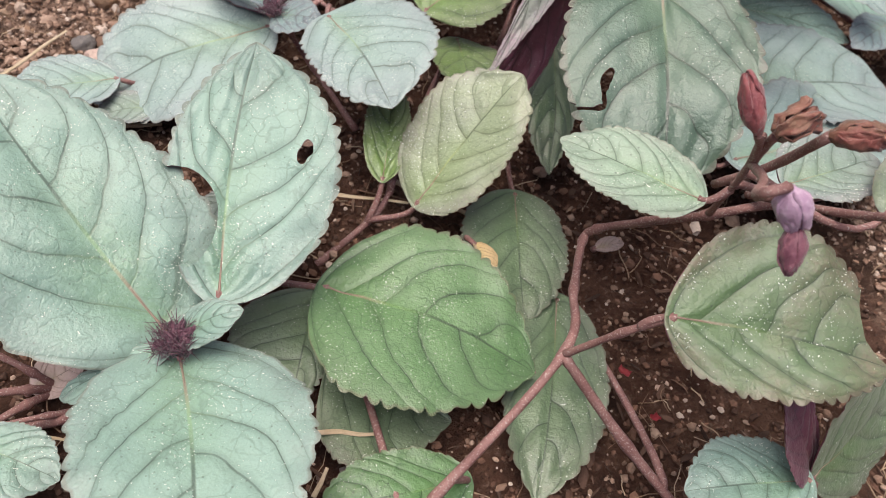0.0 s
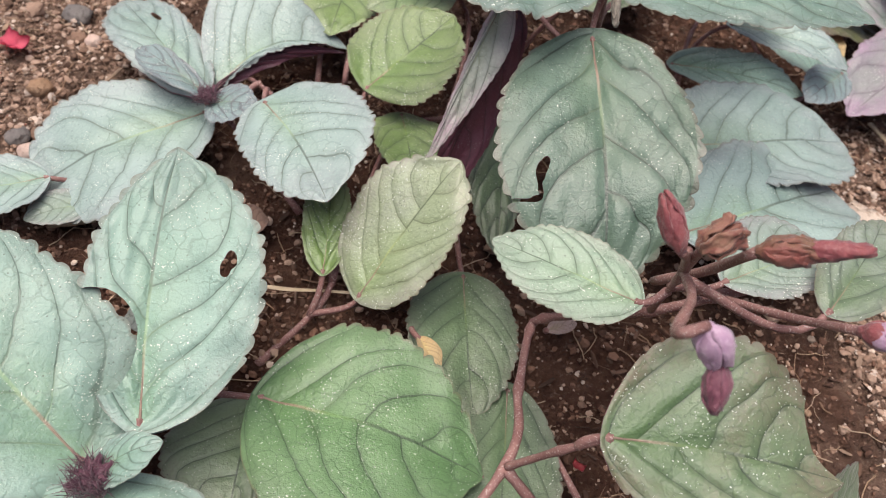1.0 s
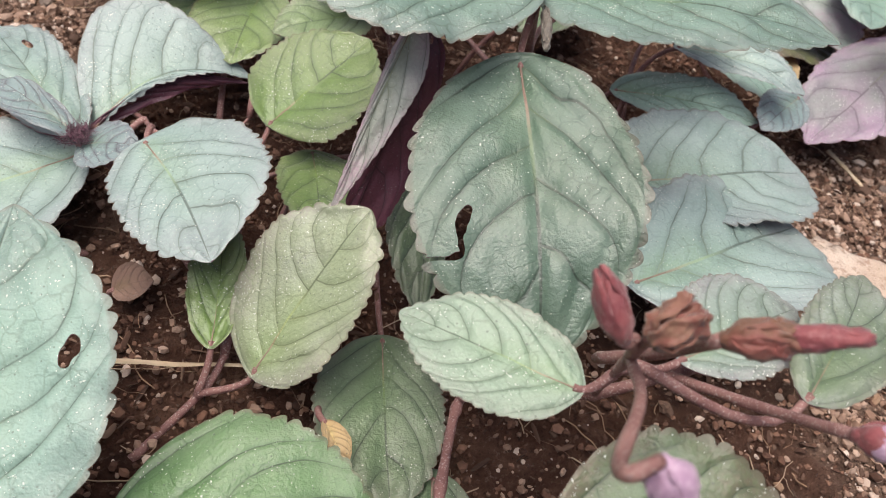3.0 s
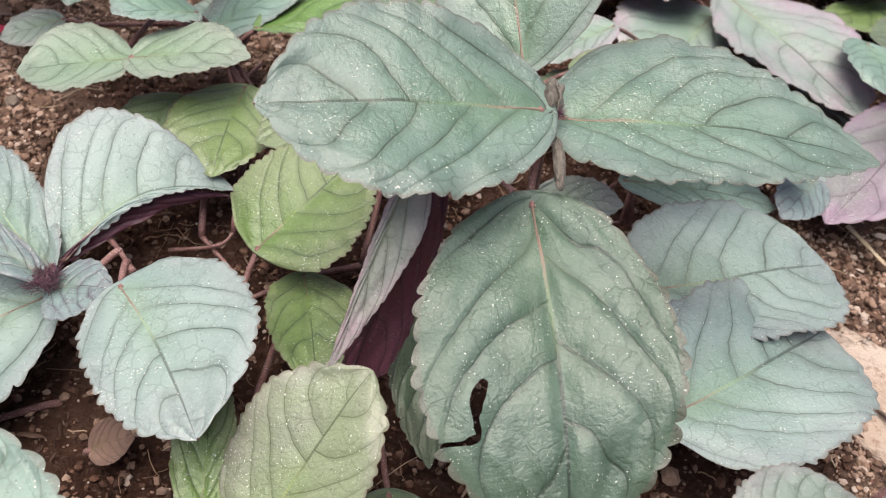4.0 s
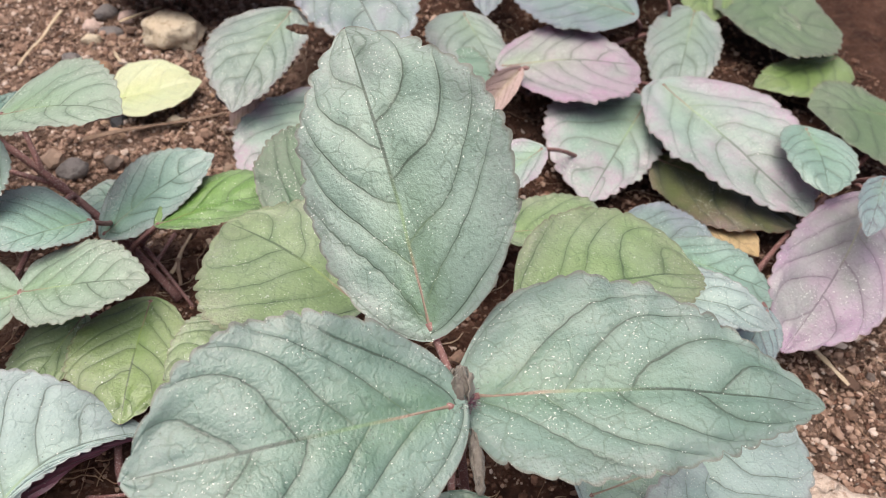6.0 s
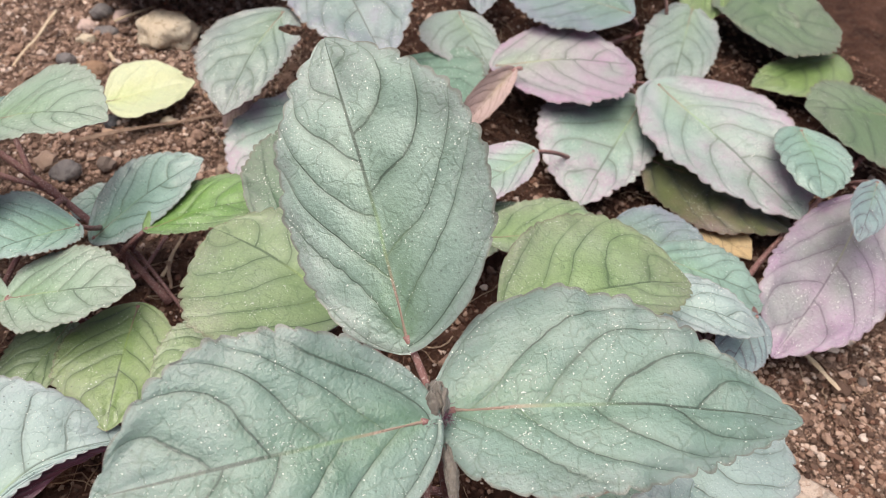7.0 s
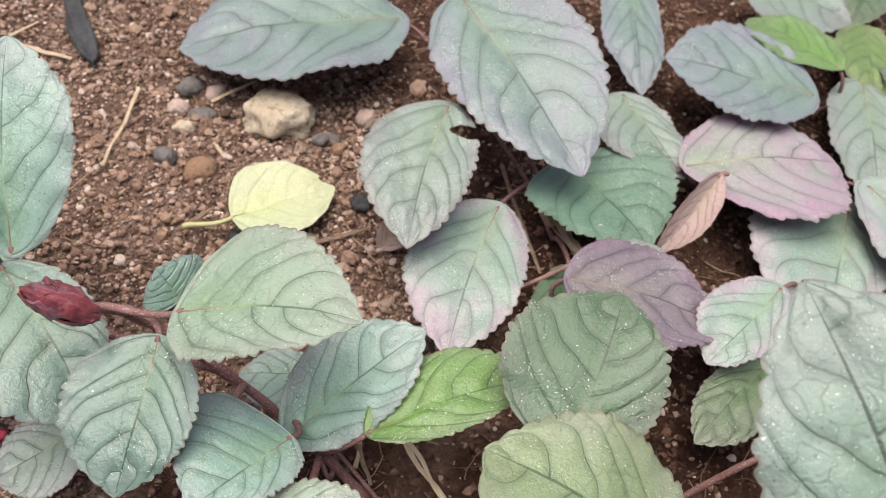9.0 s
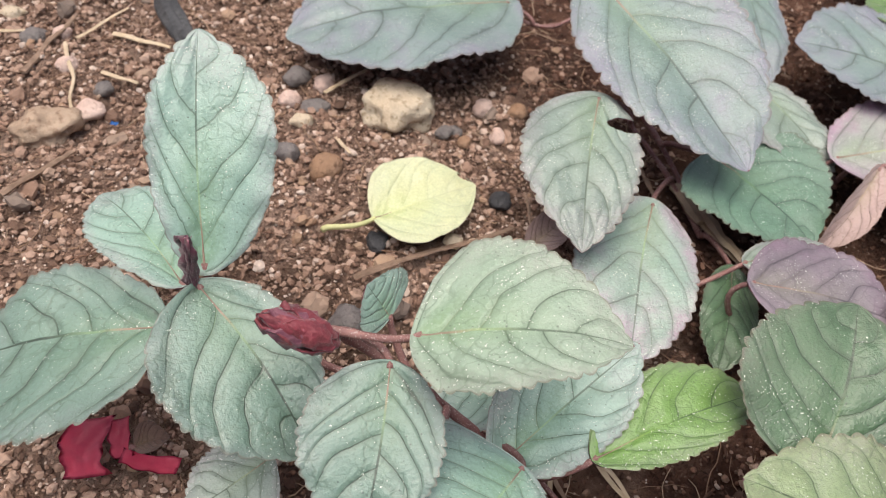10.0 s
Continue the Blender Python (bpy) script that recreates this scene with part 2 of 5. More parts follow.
def stem_material():
    """Red-brown hairy bark: streaks, and pale hair."""
    k = Mat("red_stem", 0.55, 0.35)
    n1, n2, n3 = k.noise(180, 4), k.noise(900, 4, 0.6), k.noise(2600, 2)
    base = k.mix(k.step(n1, 0.3, 0.7), (0.20, 0.095, 0.088), (0.30, 0.160, 0.145))
    base = k.mix(k.math("MULTIPLY", k.step(n2, 0.5, 0.75), 0.3), base, (0.12, 0.05, 0.05))
    base = k.mix(k.math("MULTIPLY", k.step(n3, 0.56, 0.66), 0.55), base, (0.55, 0.46, 0.43))
    k.colour(base)
    k.bump(k.math("ADD", n2, n3), 0.4, 0.0004)
    return k.m


STEM = stem_material()
VEIN = plain("leaf_midrib", (0.28, 0.19, 0.15), (0.33, 0.25, 0.19), 0.5, 400)


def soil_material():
    """Two tones: pale sandy earth on the bare strips, red-brown with painted shade where the plants root."""
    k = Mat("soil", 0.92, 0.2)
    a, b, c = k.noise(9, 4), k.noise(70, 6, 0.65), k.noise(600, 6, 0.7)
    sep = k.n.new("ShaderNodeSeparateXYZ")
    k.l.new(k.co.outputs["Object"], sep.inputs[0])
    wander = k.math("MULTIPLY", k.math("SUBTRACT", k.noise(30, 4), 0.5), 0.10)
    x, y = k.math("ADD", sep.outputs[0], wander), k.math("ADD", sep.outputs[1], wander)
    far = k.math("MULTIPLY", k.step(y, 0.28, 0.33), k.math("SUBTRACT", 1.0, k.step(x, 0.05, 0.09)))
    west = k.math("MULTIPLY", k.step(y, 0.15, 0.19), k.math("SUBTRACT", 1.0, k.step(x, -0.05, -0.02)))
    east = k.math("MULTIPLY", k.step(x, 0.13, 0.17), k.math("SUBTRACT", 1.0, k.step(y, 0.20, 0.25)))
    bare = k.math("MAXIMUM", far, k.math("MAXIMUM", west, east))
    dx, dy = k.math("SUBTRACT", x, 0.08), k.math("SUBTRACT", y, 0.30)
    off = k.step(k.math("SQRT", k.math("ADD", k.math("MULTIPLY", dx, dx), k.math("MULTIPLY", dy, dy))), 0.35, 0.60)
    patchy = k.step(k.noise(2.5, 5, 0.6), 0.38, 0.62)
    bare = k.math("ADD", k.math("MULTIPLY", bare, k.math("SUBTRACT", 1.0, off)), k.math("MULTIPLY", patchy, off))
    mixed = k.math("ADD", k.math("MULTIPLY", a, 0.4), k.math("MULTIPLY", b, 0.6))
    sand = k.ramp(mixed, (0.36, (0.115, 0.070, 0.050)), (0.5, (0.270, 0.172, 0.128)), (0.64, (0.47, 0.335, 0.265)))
    # Red-brown earth, darkened to put the plants' shade into the colour.
    shady = k.ramp(mixed, (0.36, (0.040, 0.018, 0.012)), (0.5, (0.115, 0.055, 0.037)), (0.66, (0.22, 0.120, 0.082)))
    base = k.mix(bare, shady, sand)
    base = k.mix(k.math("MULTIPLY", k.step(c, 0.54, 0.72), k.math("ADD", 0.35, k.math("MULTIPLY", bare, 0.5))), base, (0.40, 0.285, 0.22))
    # Low spots of the fine relief coloured darker, as shade in the pits.
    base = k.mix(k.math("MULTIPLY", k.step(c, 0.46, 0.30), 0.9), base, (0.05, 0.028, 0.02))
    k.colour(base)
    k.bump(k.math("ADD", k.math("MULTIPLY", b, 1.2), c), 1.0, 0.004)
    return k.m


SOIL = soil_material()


# ---- building helpers ----
def part(name, bm, material, parent=None, label="", smooth=True):
    me = bpy.data.meshes.new(name)
    bm.to_mesh(me)
    bm.free()
    if smooth:
        me.shade_smooth()
    for m in material if isinstance(material, (list, tuple)) else (material,):
        me.materials.append(m)
    ob = new(name, me)
    if parent:
        ob.parent = parent
        ob.matrix_parent_inverse = parent.matrix_world.inverted()
    return tagged(ob, label)


def tube(points, radii, sides=8, bm=None, wobble=0.0):
    """A closed tube along points, with a radius at each."""
    bm = bm or bmesh.new()
    pts = [Vector(p) for p in points]
    rings, up = [], None
    for i, p in enumerate(pts):
        way = (pts[min(i + 1, len(pts) - 1)] - pts[max(i - 1, 0)]).normalized()
        up = (up or way.orthogonal()) - way * (up or way.orthogonal()).dot(way)
        up.normalize()
        right = way.cross(up)
        r = radii[i] * (1 + wobble * noise.noise(p * 300))
        rings.append([bm.verts.new(p + r * (math.cos(a) * up + math.sin(a) * right)) for a in (2 * math.pi * j / sides for j in range(sides))])
    for a, b in zip(rings, rings[1:]):
        for j in range(sides):
            bm.faces.new((a[j], a[(j + 1) % sides], b[(j + 1) % sides], b[j]))
    bm.faces.new(rings[0][::-1])
    bm.faces.new(rings[-1])
    return bm


def smooth_line(points, steps=6):
    """Catmull-Rom through the points."""
    p = [Vector(q) for q in points]
    p = [2 * p[0] - p[1], *p, 2 * p[-1] - p[-2]]
    out = []
    for a, b, c, d in zip(p, p[1:], p[2:], p[3:]):
        for i in range(steps):
            t = i / steps
            out.append(0.5 * (2 * b + (c - a) * t + (2 * a - 5 * b + 4 * c - d) * t * t + (3 * b - a - 3 * c + d) * t ** 3))
    return out + [p[-2]]


def plant(label, x, y):
    ob = new("foliage_plant")
    ob.location = (x, y, -0.003)
    bpy.context.view_layer.update()
    return tagged(ob, label, "plant", "low ground-cover plants")


stem_points = {}


def stem(owner, r0, r1, *points):
    line = smooth_line(points, 8)
    n = len(line)
    stem_points.setdefault(owner.name, []).extend(line)
    radii = [(r0 + (r1 - r0) * i / (n - 1)) * 0.50 * (1 + 0.35 * math.exp(-((i % 8) / 1.2) ** 2)) for i in range(n)]
    return part("stem", tube(line, radii, 10, wobble=0.12), STEM, owner)


def leaf(owner, material, base, tip, up, wl, wr, wide=0.42, bend=0.05, n=17, holes=(), cup=0.10, under=None, bow=0.0, teeth=1.0, stalk=None, lobe=0.05, blunt=2.2, stalk_skin=None):
    """One crenate leaf from base to tip: wl and wr are its half widths, wide where it is widest, bend its arch, cup the fold along the midrib."""
    seed = rnd.random() * 100
    base, tip, up = Vector(base), Vector(tip), Vector(up)
    ax = tip - base
    length = ax.length
    ax.normalize()
    up = (up - ax * up.dot(ax)).normalized()
    side = ax.cross(up)
    rows, cols = (n * 6, 20) if n > 11 else (n * 6, 14)
    if holes:
        rows, cols = rows * 2, 90
    width = wl + wr
    droop = bend * length
    sway = (bow or (rnd.random() - 0.5) * 0.06) * length
    count, shift, lag = 4.3 + 0.9 * rnd.random(), rnd.random(), 0.25 + 0.5 * rnd.random()

    def veins(u, v):
        """Which side vein lies here: whole numbers and a half are veins."""
        a = abs(u)
        wave = 0.30 * noise.noise(Vector((seed, v * 3.1, 2.0 if u > 0 else 7.0))) + 0.22 * noise.noise(Vector((u * 2.4, v * 4.0, seed)))
        rise = 0.27 * a + 0.27 * a * a
        root = (v - rise) / (1 - 0.72 * rise)
        root = root ** 0.9 if root > 0 else 0.28 * root
        return count * root + shift + (lag if u > 0 else 0.0) + wave + 8

    bm = bmesh.new()
    uvl = bm.loops.layers.uv.new("UVMap")
    uvv = bm.loops.layers.uv.new("veins")
    top, coord = [], {}
    for i in range(rows + 1):
        s = i / rows
        v = 0.5 * s * s * (3 - 2 * s) + 0.5 * s
        if v < wide:
            h = (1 - ((wide - v) / wide) ** 2.3) ** 0.58
        else:
            h = (1 - ((v - wide) / (1 - wide)) ** blunt) ** 0.92
        row = []
        for j in range(cols + 1):
            u = 2 * j / cols - 1
            u = math.copysign(1 - (1 - abs(u)) ** 1.25, u)
            a = abs(u)
            flat = min(1.0, 1.8 * h) ** 1.5
            half = (wr if u > 0 else wl) * h
            saw = (n * v * 0.98 + 0.15 * math.sin(seed + 9 * v)) % 1.0
            tooth = teeth * (1 - abs(2 * saw - 0.9) ** 2.2) if a > 0.99 else 0.0
            x = u * half + math.copysign(1, u) * tooth * 0.024 * width * min(1, h * 2.2) * (1 + 0.4 * math.sin(seed + 31 * v))
            y = v * length - lobe * length * a ** 1.6 * math.exp(-5.5 * v) + (0.010 * length * tooth if a > 0.99 else 0)
            quilt = abs(math.sin(math.pi * (veins(u or 0.001, v) - 0.5))) ** 0.65
            z = droop * 4 * v * (1 - v) * (0.6 + 0.4 * v) + cup * half * a ** 1.3
            z += (0.0085 if teeth else 0.002) * length * quilt * min(1, a * 5) * (1 - a ** 3) * flat
            z += (0.014 + 0.026 * a) * length * noise.noise(Vector((u * 1.3 + seed, v * 2.6, 0.3))) * flat
            z += a ** 4 * 0.026 * length * noise.noise(Vector((u + seed, v * 9.0, 4.1))) * flat
            z += 0.010 * length * noise.noise(Vector((u * 3.1, v * 5.5 + seed, 9.0))) * flat
            z += 0.0055 * length * noise.noise(Vector((u * 6.5, v * 11 + seed, 2.0))) * flat
            z -= 0.006 * length * math.exp(-((u / 0.07) ** 2)) * flat
            x += sway * math.sin(math.pi * v)
            vert = bm.verts.new(base + side * x + ax * y + up * z)
            coord[vert] = (0.5 + 0.5 * u, v)
            row.append(vert)
        top.append(row)
    thick = 0.0004
    low = []
    for i, row in enumerate(top):
        out = []
        for j, vert in enumerate(row):
            if j in (0, cols) or i in (0, rows):
                out.append(vert)
            else:
                w = bm.verts.new(vert.co - up * thick)
                coord[w] = coord[vert]
                out.append(w)
        low.append(out)

    def quad(q, index, half):
        q = [w for k, w in enumerate(q) if w not in q[:k]]
        if len(q) > 2:
            try:
                f = bm.faces.new(q)
            except ValueError:
                return
            f.material_index = index
            for loop in f.loops:
                a, v = coord[loop.vert]
                loop[uvl].uv = (a, v)
                loop[uvv].uv = (veins(half * max(abs(2 * a - 1), 0.0005), v), 0.0)

    for i in range(rows):
        for j in range(cols):
            u, v = 2 * (j + 0.5) / cols - 1, (i + 0.5) / rows
            u = math.copysign(1 - (1 - abs(u)) ** 1.25, u)
            v = 0.5 * v * v * (3 - 2 * v) + 0.5 * v
            if any(((u - hu) / ru) ** 2 + ((v - hv) / rv) ** 2 < 1 for hu, hv, ru, rv in holes):
                continue
            quad((top[i][j], top[i][j + 1], top[i + 1][j + 1], top[i + 1][j]), 0, math.copysign(1, u))
            quad((low[i][j], low[i + 1][j], low[i + 1][j + 1], low[i][j + 1]), 1, math.copysign(1, u))
    mid = [top[i][cols // 2].co.copy() + up * 0.00005 for i in range(0, int(rows * 0.22), max(2, rows // 50))]
    rim = [e for e in bm.edges if len(e.link_faces) == 1]
    ring = {}
    for e in rim:
        for p, q in (e.verts, reversed(e.verts)):
            ring.setdefault(p, []).append(q)
    for _ in range(6):
        moved = {p: (p.co * 2 + sum((q.co for q in near), Vector()) ) / (2 + len(near)) for p, near in ring.items()}
        for p, place in moved.items():
            p.co = place
    for e in bm.edges:
        if len(e.link_faces) == 2 and e.link_faces[0].material_index != e.link_faces[1].material_index:
            e.smooth = False
    bm.normal_update()
    bmesh.ops.translate(bm, verts=bm.verts, vec=-base)
    blade = part("leaf", bm, (material, under or UNDER))
    blade.location = base
    bpy.context.view_layer.update()
    blade.parent = owner
    blade.matrix_parent_inverse = owner.matrix_world.inverted()
    bpy.context.view_layer.update()
    m = len(mid)
    r = 0.00036 * min(1.0, length / 0.05)
    part("midrib", tube(mid, [r * (1 - 0.9 * i / m) for i in range(m)], 6), VEIN, blade)
    # stalk to the nearest place on the plant's stems that lies lower
    spots = [p for p in stem_points.get(owner.name, []) if p.z < base.z + 0.004] or [Vector((base.x, base.y, -0.006))]
    node = min(spots, key=lambda p: (p - (base - ax * 0.012)).length)
    far = (node - base).length
    if far > 0.07:
        node = base - ax * 0.03
        node.z = -0.006
        far = (node - base).length
    start = mid[1]
    if stalk:
        node = Vector(stalk)
        far = (node - base).length
    pull = min(0.5 * far, 0.02)
    c1, c2 = base - ax * pull * 0.8 - up * pull * 0.55, node + Vector((0, 0, 0.4 * pull))
    line = [(1 - t) ** 3 * start + 3 * (1 - t) ** 2 * t * c1 + 3 * (1 - t) * t * t * c2 + t ** 3 * node for t in (i / 10 for i in range(11))]
    part("leaf_stalk", tube(line, [0.00065 + 0.0003 * i / 10 for i in range(11)], 7), stalk_skin or STEM, blade)
    return blade


# ---- ground ----
def ground_height(x, y):
    p = Vector((x, y, 0))
    return -0.004 + 0.004 * noise.noise(p * 14) + 0.0022 * noise.noise(p * 55) + 0.0019 * noise.noise(p * 160) + 0.0013 * noise.noise(p * 380)


def ground():
    def axis(lo, hi, step):
        a = [lo + step * i for i in range(int((hi - lo) / step) + 1)]
        d = step
        while a[-1] < 60:
            d *= 1.45
            a.append(a[-1] + d)
        d = step
        while a[0] > -60:
            d *= 1.45
            a.insert(0, a[0] - d)
        return a

    xs, ys = axis(-0.16, 0.42, 0.0018), axis(0.0, 0.64, 0.0018)
    verts = [(x, y, ground_height(x, y)) for y in ys for x in xs]
    w = len(xs)
    faces = [(j * w + i, j * w + i + 1, j * w + w + i + 1, j * w + w + i) for j in range(len(ys) - 1) for i in range(w - 1)]
    me = bpy.data.meshes.new("ground")
    me.from_pydata(verts, [], faces)
    me.shade_smooth()
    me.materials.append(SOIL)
    tagged(new("ground", me), "dry crumbly brown garden soil with grit", "soil", kind="structure")


ground()

# ---- plants ----
mauve_plant = plant("low plant with broad silvery grey-green scalloped leaves and purple heart", *(-0.0584, 0.0769, -0.0030)[:2])
flower_plant = plant("straggling red-stemmed plant in fading flower with green leaves", *(0.0259, 0.0681, -0.0030)[:2])
pale_plant = plant("young plant with yellow-green scalloped leaves on soil", *(0.0094, 0.1410, -0.0030)[:2])
trio_plant = plant("tall plant with large silvery leaves in a cross", *(0.0820, 0.1903, -0.0030)[:2])
crown_plant = plant("low plant with pale leaves and dark crinkled heart", *(0.0032, 0.1726, -0.0030)[:2])
rose_plant = plant("spreading plant with rose-flushed and silver leaves", *(0.2028, 0.2635, -0.0030)[:2])
purple_plant = plant("dense plant with purple-flushed rounded leaves", *(0.1524, 0.3624, -0.0030)[:2])
stone_plant = plant("plant with lilac-edged leaves beside a pale stone", *(0.0954, 0.3502, -0.0030)[:2])
red_plant = plant("upright red-stemmed plant with silvery leaves and dark bract spike", *(0.0178, 0.2804, -0.0030)[:2])

stem(mauve_plant, .0022, .0016, (-0.0588, 0.0773, -0.0040), (-0.0436, 0.0782, 0.0040), (-0.0253, 0.0842, 0.0190))
stem(flower_plant, .0018, .0020, (0.0121, 0.0540, -0.0060), (0.0236, 0.0623, 0.0120), (0.0467, 0.0870, 0.0254), (0.0522, 0.1060, 0.0205), (0.0575, 0.1235, 0.0165), (0.0600, 0.1245, 0.0200), (0.0660, 0.1180, 0.0310), (0.0737, 0.1108, 0.0430), (0.0860, 0.1120, 0.0470), (0.1195, 0.1233, 0.0460))
stem(flower_plant, .0020, .0020, (0.0822, 0.0633, -0.0040), (0.0623, 0.0749, 0.0120), (0.0466, 0.0863, 0.0254))
stem(flower_plant, .0014, .0014, (0.0466, 0.0866, 0.0254), (0.0526, 0.0829, 0.0400), (0.0585, 0.0809, 0.0490))
stem(flower_plant, .0013, .0010, (0.0737, 0.1108, 0.0430), (0.0705, 0.1040, 0.0610), (0.0651, 0.0975, 0.0760))
stem(trio_plant, .0022, .0018, (0.0822, 0.1908, -0.0040), (0.0792, 0.1906, 0.0200), (0.0758, 0.1924, 0.0450), (0.0724, 0.1877, 0.0680))
stem(crown_plant, .0018, .0014, (0.0030, 0.1736, -0.0040), (-0.0109, 0.1880, 0.0050), (-0.0232, 0.1952, 0.0180))
stem(red_plant, .0025, .0018, (0.0182, 0.2807, -0.0040), (0.0041, 0.2939, 0.0120), (-0.0092, 0.3036, 0.0240), (-0.0244, 0.3097, 0.0400), (-0.0336, 0.3045, 0.0520))
stem(red_plant, .0016, .0014, (-0.0092, 0.3036, 0.0240), (-0.0294, 0.3152, 0.0260), (-0.0503, 0.3273, 0.0400))
stem(pale_plant, .0018, .0014, (-0.0035, 0.1246, -0.0040), (0.0092, 0.1375, 0.0010), (0.0129, 0.1440, 0.0040))
stem(rose_plant, .0016, .0014, (0.1389, 0.2094, -0.0040), (0.1959, 0.2571, 0.0040), (0.2511, 0.2898, 0.0120))
stem(purple_plant, .0016, .0014, (0.1532, 0.3634, -0.0040), (0.2011, 0.3851, 0.0040), (0.2639, 0.3986, 0.0060))
stem(stone_plant, .0018, .0014, (0.0963, 0.3510, -0.0040), (0.0958, 0.3885, 0.0040), (0.0848, 0.4160, 0.0160))
stem(mauve_plant, .0018, .0012, (-0.0515, 0.0861, -0.0030), (-0.0553, 0.0858, 0.0040), (-0.0623, 0.0867, 0.0100))
stem(mauve_plant, .0018, .0014, (-0.0515, 0.0861, -0.0030), (-0.0555, 0.0826, 0.0030), (-0.0619, 0.0793, 0.0060))
stem(mauve_plant, .0018, .0014, (-0.0515, 0.0861, -0.0030), (-0.0550, 0.0801, 0.0020), (-0.0605, 0.0734, 0.0040))
stem(mauve_plant, .0014, .0010, (-0.0453, 0.0811, -0.0010), (-0.0499, 0.0776, 0.0030), (-0.0596, 0.0725, 0.0060))
stem(crown_plant, .0016, .0012, (0.0446, 0.2119, 0.0020), (0.0303, 0.2090, 0.0010), (0.0166, 0.2044, -0.0020))
stem(crown_plant, .0012, .0010, (-0.0060, 0.1943, 0.0200), (-0.0134, 0.2102, 0.0120), (-0.0238, 0.2295, -0.0020))
stem(rose_plant, .0014, .0010, (0.1028, 0.2241, 0.0000), (0.1190, 0.2259, 0.0040), (0.1343, 0.2179, 0.0020))
stem(rose_plant, .0014, .0010, (0.0996, 0.1980, -0.0020), (0.1047, 0.1863, 0.0040), (0.1146, 0.1932, 0.0080))
stem(crown_plant, .0012, .0010, (0.0047, 0.2220, 0.0020), (0.0126, 0.2108, 0.0010), (0.0173, 0.2036, -0.0030))
stem(crown_plant, .0010, .0008, (-0.0035, 0.2209, -0.0020), (0.0090, 0.2170, 0.0040), (0.0130, 0.2199, 0.0060))
stem(red_plant, .0014, .0010, (0.0005, 0.2995, 0.0120), (0.0107, 0.2922, 0.0060), (0.0220, 0.2762, -0.0030))
stem(red_plant, .0012, .0009, (0.0173, 0.3058, -0.0020), (0.0103, 0.2851, 0.0040), (0.0079, 0.2868, 0.0100))
stem(stone_plant, .0015, .0011, (0.0702, 0.4608, 0.0040), (0.0837, 0.4485, 0.0060), (0.1038, 0.4547, 0.0100))
stem(stone_plant, .0016, .0012, (0.0928, 0.3498, -0.0020), (0.0904, 0.3709, 0.0040), (0.0846, 0.3888, 0.0100))

leaf(mauve_plant, SILVER, (-0.0295, 0.0893, 0.0190), (-0.0702, 0.1257, 0.0440), (0.31, -0.28, 0.91), 0.0225, 0.0205, 0.31, bend=.06, lobe=.09)
leaf(mauve_plant, SILVER, (-0.0249, 0.0824, 0.0200), (-0.0123, 0.0336, 0.0300), (-0.05, 0.19, 0.98), 0.0196, 0.0182, 0.37, bend=.08, lobe=.10)
leaf(mauve_plant, SILVER, (-0.0198, 0.0947, 0.0240), (-0.0197, 0.1465, 0.0430), (-0.00, -0.34, 0.94), 0.0118, 0.0211, 0.47, bend=.04, holes=[(-.80,.27,.70,.17),(.66,.52,.05,.035),(.72,.555,.055,.035)])
leaf(mauve_plant, PALE, (-0.0200, 0.1302, 0.0130), (-0.0313, 0.1257, 0.0110), (-0.15, -0.06, 0.99), 0.0078, 0.0028, 0.48, bend=.05, n=9)
leaf(mauve_plant, SILVER, (-0.0263, 0.0853, 0.0220), (-0.0142, 0.0890, 0.0280), (-0.41, -0.13, 0.90), 0.0037, 0.0053, 0.49, bend=.1, n=7)
leaf(mauve_plant, SILVER, (-0.0265, 0.0841, 0.0220), (-0.0462, 0.0768, 0.0120), (-0.40, -0.15, 0.90), 0.0055, 0.0020, 0.53, bend=.1, n=9)
leaf(flower_plant, GREEN, (-0.0002, 0.1078, 0.0110), (0.0459, 0.0929, 0.0070), (0.08, -0.03, 1.00), 0.0208, 0.0238, 0.37, bend=.10, stalk=(-0.0136, 0.1103, 0.0060))
leaf(flower_plant, DULL, (0.0461, 0.1487, 0.0030), (0.0460, 0.1083, 0.0030), (0.00, 0.00, 1.00), 0.0120, 0.0142, 0.42, bend=.03)
leaf(flower_plant, DULL, (0.0546, 0.1166, 0.0020), (0.0459, 0.0666, 0.0010), (-0.00, -0.02, 1.00), 0.0121, 0.0106, 0.49, bend=.04)
leaf(flower_plant, DULL, (-0.0024, 0.1114, 0.0030), (-0.0050, 0.0847, 0.0000), (-0.01, -0.11, 0.99), 0.0062, 0.0156, 0.51, bend=.05)
leaf(mauve_plant, DULL, (0.0030, 0.0934, 0.0020), (0.0288, 0.0837, 0.0000), (0.07, -0.03, 1.00), 0.0043, 0.0202, 0.45, bend=.05, stalk=(-0.0008, 0.0967, -0.0020))
leaf(flower_plant, GREEN, (0.0306, 0.0684, 0.0060), (0.0024, 0.0607, 0.0060), (0.00, 0.00, 1.00), 0.0116, 0.0085, 0.49, bend=.1, stalk=(0.0271, 0.0665, 0.0100))
leaf(flower_plant, SILVER, (0.0942, 0.0666, 0.0200), (0.0706, 0.0646, 0.0160), (-0.17, -0.01, 0.99), 0.0109, 0.0094, 0.55, bend=.08)
leaf(flower_plant, DULL, (0.0968, 0.0681, 0.0180), (0.1184, 0.0891, 0.0250), (0.51, -0.69, 0.51), 0.0129, 0.0132, 0.36, bend=.05)
